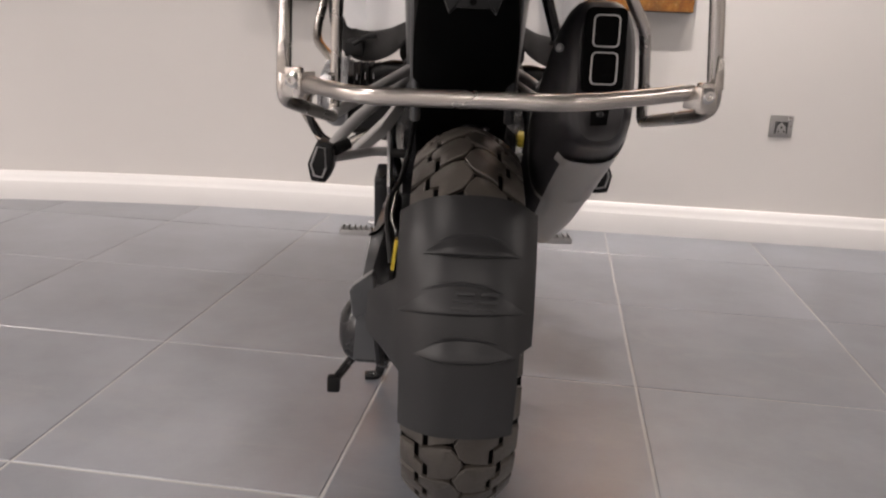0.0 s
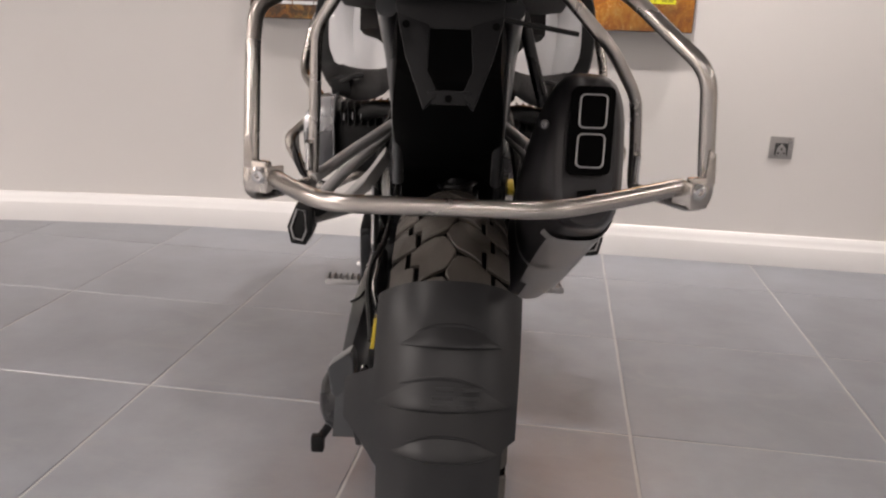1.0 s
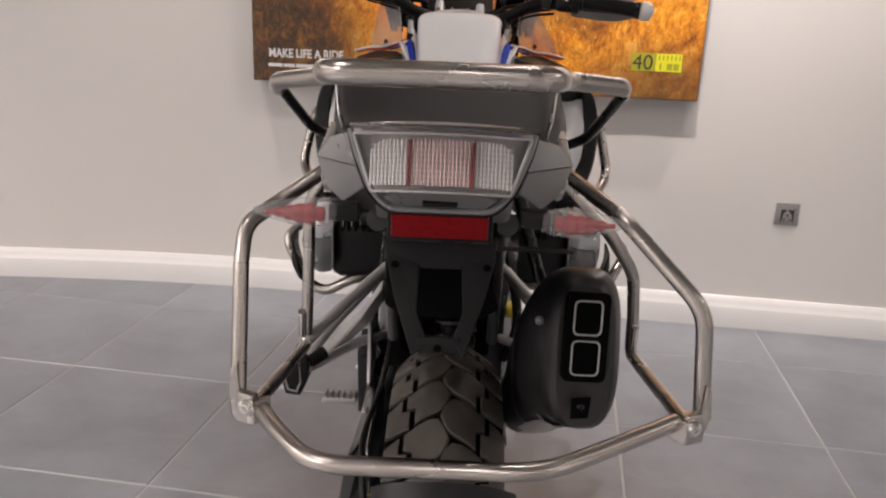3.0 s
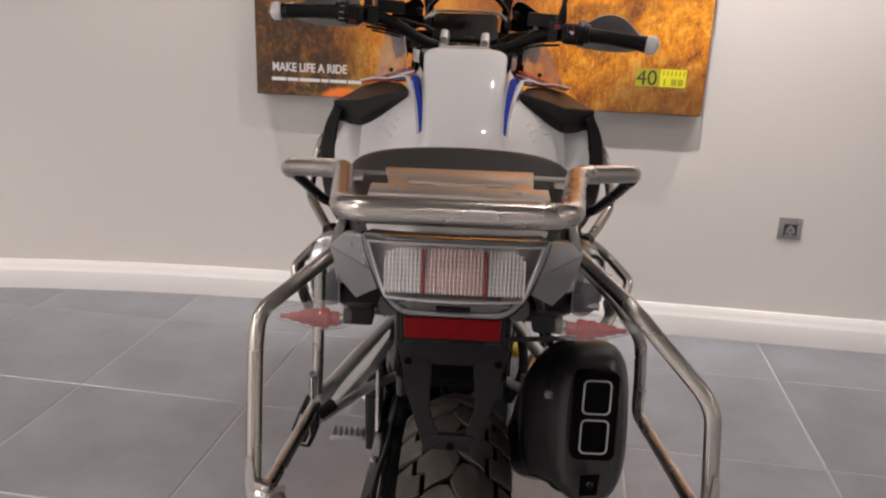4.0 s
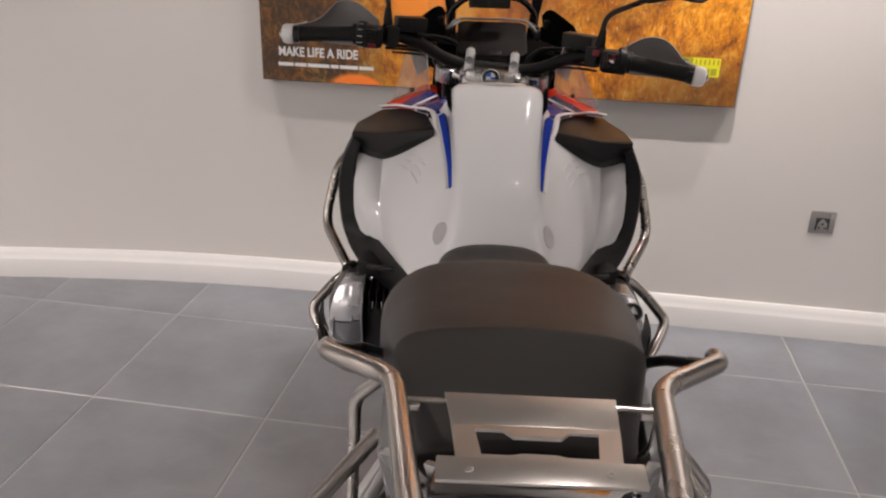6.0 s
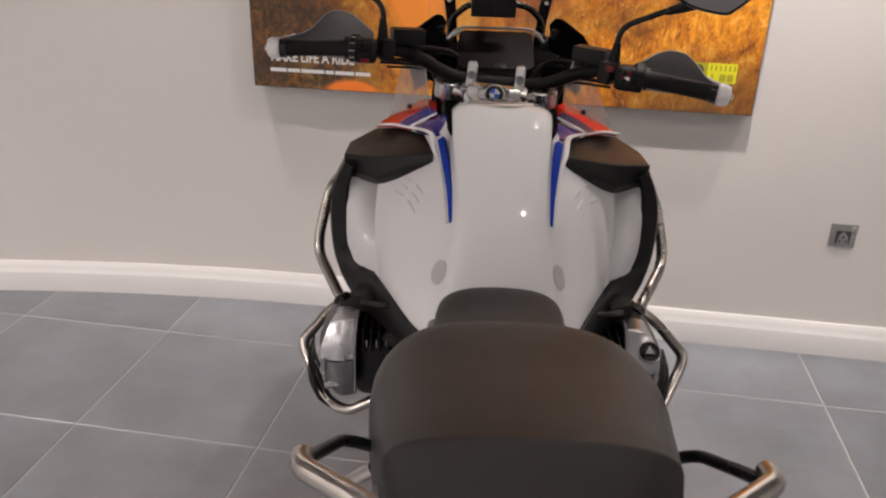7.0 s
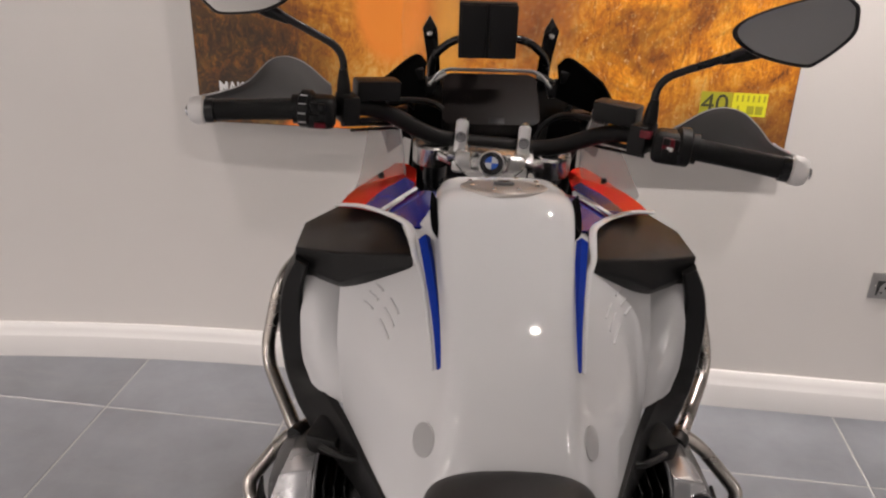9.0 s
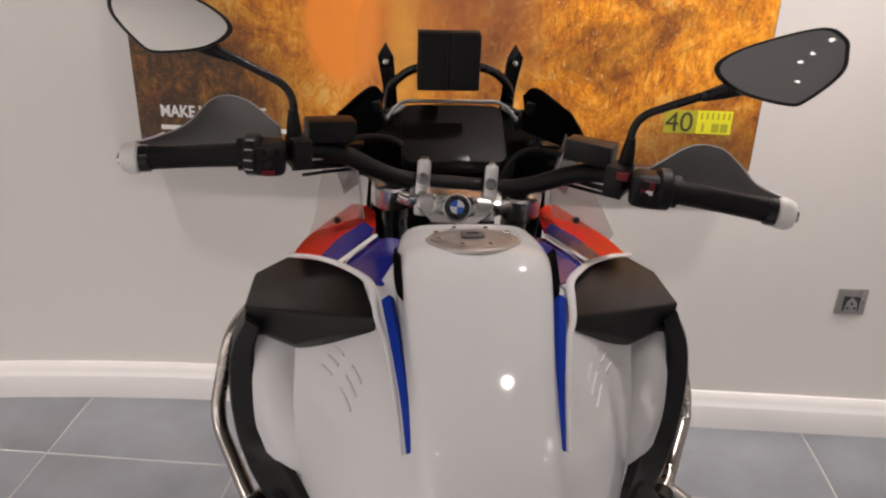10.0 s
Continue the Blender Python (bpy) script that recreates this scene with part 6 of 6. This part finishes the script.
both(bar_end)
for s, rows in ((-1, ((0.0, 0.0, 0.0042), (0.012, -0.008, 0.0035), (-0.004, -0.016, 0.0028))), (1, ((0.0, 0.0, 0.0042), (0.01, -0.01, 0.003)))):
    for dx, dz, r in rows:
        steer("control_cable", sweep(bmesh.new(), catmull([(s * (0.236 + dx), 2.24, 1.216 + dz), (s * 0.19, 2.3, 1.207 + dz), (s * (0.15 + dx * 0.5), 2.37, 1.19 + dz), (s * 0.125, 2.43, 1.14), (s * 0.1, 2.46, 1.03)], 24), r, 8), BLACK, bike)
    # hose looping over to the middle, loom and clips beside the fork
    steer("brake_hose", sweep(bmesh.new(), catmull([(s * 0.19, 2.335, 1.232), (s * 0.15, 2.4, 1.222), (s * 0.11, 2.42, 1.212), (s * 0.08, 2.41, 1.182), (s * 0.07, 2.4, 1.12)], 24), 0.0055, 8), BLACK, bike, "black rubber brake hose")
    steer("cable_loom", sweep(bmesh.new(), catmull([(s * 0.15, 2.4, 1.17), (s * 0.138, 2.41, 1.13), (s * 0.142, 2.42, 1.08), (s * 0.13, 2.43, 1.0)], 18), 0.009, 10), BLACK, bike, "black cable loom")
    # made-up dark sheet that closes bright gaps, in place of shade among cables
    steer("dark_backing", slab([(s * 0.156, 2.45, 1.2), (s * 0.1, 2.45, 1.2), (s * 0.09, 2.45, 1.0), (s * 0.165, 2.45, 1.0)], (0, 0.006, 0), 0.002), DARK, bike, "added dark sheet behind the cables")
    steer("loom_clip", block(s * 0.131, 2.395, 1.139, 0.014, 0.01, 0.02, 0.002, (0, s * 25, 0)), TRIM_GREY, bike)
    steer("loom_clip", block(s * 0.121, 2.392, 1.1, 0.02, 0.01, 0.01, 0.002, (0, s * 15, 0)), RED_LENS if s < 0 else TRIM_GREY, bike)

# -- cockpit --
tft = part("display", slab([(u - 0.004, 2.445 + v * 0.88, 1.2235 + v * 0.47) for u, v in rounded_rect(0.09, 0.072, 0.02)], (0, 0.012, -0.024), 0.004), SCREEN, bike, "dark colour display with silver brow")
part("display_brow", tube([(-0.12, 2.475, 1.238), (-0.097, 2.512, 1.262), (0.089, 2.512, 1.262), (0.112, 2.475, 1.238)], 0.0035, 0.03), TRIM_GREY, tft, "dark silver display brow")
part("display_emblem", block(0.006, 2.39, 1.1945, 0.028, 0.014, 0.002, 0.0006, (30, 0, 0)), SATIN, tft)
part("cockpit_shell", patch([[(-0.2, 2.46, 1.16), (-0.1, 2.42, 1.14), (0.1, 2.42, 1.14), (0.2, 2.46, 1.16)], [(-0.19, 2.58, 1.2), (-0.1, 2.6, 1.2), (0.1, 2.6, 1.2), (0.19, 2.58, 1.2)], [(-0.14, 2.72, 1.19), (-0.07, 2.74, 1.2), (0.07, 2.74, 1.2), (0.14, 2.72, 1.19)]], 16, 12, 0.006), DARK, bike)
nav = part("navigation_mount", block(-0.015, 2.45, 1.346, 0.104, 0.022, 0.1, 0.004, (6, 0, 0)), BLACK, bike, "black navigation unit mount")
part("mount_flap", block(-0.04, 2.4365, 1.345, 0.046, 0.004, 0.094, 0.0015, (6, 0, 0)), BLACK, nav)
part("mount_flap", block(0.013, 2.4365, 1.345, 0.05, 0.004, 0.094, 0.0015, (6, 0, 0)), BLACK, nav)
part("mount_stalk", tube([(-0.015, 2.46, 1.33), (-0.012, 2.57, 1.32)], 0.014), BLACK, nav)
part("cockpit_hoop", tube([(-0.118, 2.62, 1.22), (-0.116, 2.6, 1.27), (-0.07, 2.56, 1.315), (0.07, 2.56, 1.315), (0.116, 2.6, 1.27), (0.118, 2.62, 1.22)], 0.008, 0.04), SATIN, bike, "black cockpit brace")


def cockpit_side(s):
    part("screen_bracket", slab([(s * 0.107, 2.6, 1.325), (s * 0.122, 2.605, 1.35), (s * 0.137, 2.6, 1.325), (s * 0.128, 2.61, 1.27), (s * 0.126, 2.64, 1.2), (s * 0.098, 2.64, 1.19), (s * 0.102, 2.61, 1.27)], (0, 0.01, 0), 0.002), SATIN, bike, "black windscreen bracket")
    part("bracket_bolt", bolt((s * 0.121, 2.6, 1.315), (0, -1, 0), 0.006, 0.004), BRIGHT, bike)
    part("screen_knob", turned([(-0.014, 0), (-0.014, 0.017), (0.014, 0.017), (0.014, 0)], 18, pose(s * 0.138, 2.52, 1.23)), BLACK, bike)
    part("screen_knob", block(s * 0.146, 2.5, 1.257, 0.032, 0.03, 0.024, 0.005, (10, 0, 0)), HOLDER, bike, "black screen adjuster knob")
    part("adjuster_arm", joined(slab([(s * 0.104, 2.505, 1.238), (s * 0.15, 2.505, 1.236), (s * 0.163, 2.505, 1.226), (s * 0.16, 2.505, 1.214), (s * 0.112, 2.505, 1.212)], (0, 0.012, 0), 0.003),
                                tube([(s * 0.156, 2.5, 1.22), (s * 0.158, 2.5, 1.2), (s * 0.146, 2.5, 1.187)], 0.005, 0.01, 8), tube([(s * 0.092, 2.508, 1.254), (s * 0.12, 2.5, 1.243)], 0.006, 0.01, 8)), SATIN, bike, "black screen adjuster arm")
    part("adjuster_link", tube([(s * 0.088, 2.505, 1.255), (s * 0.108, 2.498, 1.244)], 0.0045, 0.01, 8), SHIELD, bike)
    part("instrument_ledge", joined(block(s * 0.18, 2.49, 1.188, 0.04, 0.03, 0.008, 0.002), *[tube([(s * x, 2.49, 1.186), (s * x, 2.488, 1.13)], 0.004, 0.01, 6) for x in (0.17, 0.186)]), BLACK, bike)
    part("visor_ear", patch([[(s * 0.128, 2.5, 1.215), (s * 0.185, 2.46, 1.2), (s * 0.225, 2.42, 1.2)], [(s * 0.13, 2.5, 1.25), (s * 0.185, 2.46, 1.255), (s * 0.22, 2.41, 1.228)], [(s * 0.128, 2.51, 1.275), (s * 0.148, 2.49, 1.293), (s * 0.2, 2.43, 1.262)]], 12, 12, 0.005), DARK, bike, "black cockpit wind deflector")
    fin = ((-0.168, 1.215), (-0.221, 1.195), (-0.239, 1.101), (-0.25, 1.072), (-0.154, 1.074), (-0.16, 1.15)) if s < 0 else ((0.168, 1.222), (0.19, 1.212), (0.221, 1.169), (0.268, 1.078), (0.262, 1.066), (0.168, 1.076), (0.153, 1.131), (0.154, 1.17))
    d = part("wind_deflector", slab([(x, 2.333, z) for x, z in fin], (0, 0.004, 0.001), 0.001), SMOKE, bike, "clear acrylic wind deflector")
    d.visible_shadow = False
    part("deflector_fin", slab([(s * 0.212, 2.39, 1.2), (s * 0.183, 2.39, 1.238 if s > 0 else 1.212), (s * 0.163, 2.39, 1.15), (s * 0.192, 2.39, 1.128)], (0, 0.004, 0), 0.001), TRIM_GREY, bike, "grey deflector mount")
    part("deflector_edge", tube([(x, 2.3315, z) for x, z in (fin[0], fin[-1], fin[-2])], 0.0013, 0.01, 6), SHIELD, d)
    part("deflector_screw", bolt((s * 0.2, 2.331, 1.105), (0, -1, 0.2), 0.006, 0.005), SATIN, bike)
    part("fork_leg", moved(tube([(s * 0.105, 2.39, 1.12), (s * 0.105, 2.6, 0.7)], 0.0235), STEER), SATIN, bike)
    part("fork_slider", moved(tube([(s * 0.105, 2.58, 0.74), (s * 0.105, 2.77, 0.33)], 0.031), STEER), SATIN, bike)


both(cockpit_side)
screen = part("windscreen", patch([[(-0.17, 2.7, 1.17), (-0.09, 2.76, 1.18), (0.09, 2.76, 1.18), (0.17, 2.7, 1.17)], [(-0.18, 2.64, 1.35), (-0.09, 2.69, 1.36), (0.09, 2.69, 1.36), (0.18, 2.64, 1.35)], [(-0.13, 2.57, 1.52), (-0.07, 2.605, 1.55), (0.07, 2.605, 1.55), (0.13, 2.57, 1.52)]], 18, 18, 0.004), SCREEN_CLEAR, bike, "clear tall windscreen")
screen.visible_shadow = False
head = part("headlamp", smooth_loft([[(-w, y, z0), (-w * 0.8, y, z1), (w * 0.8, y, z1), (w, y, z0), (0, y, z0 - 0.04)] for y, w, z0, z1 in ((2.6, 0.1, 0.98, 1.12), (2.74, 0.11, 0.97, 1.13), (2.8, 0.08, 0.99, 1.1))], 10), SATIN, bike)
part("headlamp_lens", smooth_loft([[(-w, y, z0), (-w * 0.8, y, z1), (w * 0.8, y, z1), (w, y, z0)] for y, w, z0, z1 in ((2.795, 0.075, 0.995, 1.095), (2.815, 0.06, 1.0, 1.085))], 6), REFLECTOR, head)
part("beak", patch([[(-0.06, 2.62, 0.95), (0, 2.62, 0.965), (0.06, 2.62, 0.95)], [(-0.07, 2.85, 0.93), (0, 2.87, 0.95), (0.07, 2.85, 0.93)], [(-0.02, 3.05, 0.87), (0, 3.07, 0.875), (0.02, 3.05, 0.87)]], 10, 14, 0.005), WHITE, bike, "white front beak")
fender = []
for i in range(20):
    a = radians(150 - 110 * i / 19)
    fender.append([Vector((MID + x, FRONT_Y + (0.355 - 4 * x * x) * math.cos(a), AXLE_Z + (0.355 - 4 * x * x) * math.sin(a))) for x in (-0.07, -0.04, 0, 0.04, 0.07)])
part("front_mudguard", patch(fender[::3], 10, 24, 0.004), BLACK, bike, "black front mudguard")
part("telelever", tube([(-0.1, 2.1, 0.5), (0.0, 2.56, 0.68), (0.1, 2.1, 0.5)], 0.018), SATIN, bike)


# ---- floor tiles ----
SHIFT = Vector((0, 0, 0))
TILE_EDGE, TURN_FLOOR = 0.6, radians(-6.6)
CORNER = Vector((-1.115, 3.09, 0))
ACROSS = Vector((math.cos(TURN_FLOOR), math.sin(TURN_FLOOR), 0))
ALONG = Vector((-math.sin(TURN_FLOOR), math.cos(TURN_FLOOR), 0))


def tile_mesh():
    h = TILE_EDGE / 2 - 0.0036
    k = 0.0008
    bm = loft([[(-h, -h, -0.008), (h, -h, -0.008), (h, h, -0.008), (-h, h, -0.008)],
               [(-h, -h, -k), (h, -h, -k), (h, h, -k), (-h, h, -k)],
               [(-h + k, -h + k, 0), (h - k, -h + k, 0), (h - k, h - k, 0), (-h + k, h - k, 0)]])
    bmesh.ops.recalc_face_normals(bm, faces=bm.faces)
    me = bpy.data.meshes.new("floor_tile")
    bm.to_mesh(me)
    bm.free()
    me.materials.append(TILE)
    return me


TILE_MESH = tile_mesh()
for i in range(-10, 14):
    for j in range(-2, 18):
        c = CORNER + ACROSS * TILE_EDGE * (i + 0.5) - ALONG * TILE_EDGE * (j + 0.5)
        if abs(c.x) > 5.4 or c.y < -6.2 or c.y > 3.6:
            continue
        tile = new("floor_tile", TILE_MESH)
        tile.matrix_world = Matrix.Translation(c) @ Matrix.Rotation(TURN_FLOOR, 4, "Z")
        tile.parent = floor
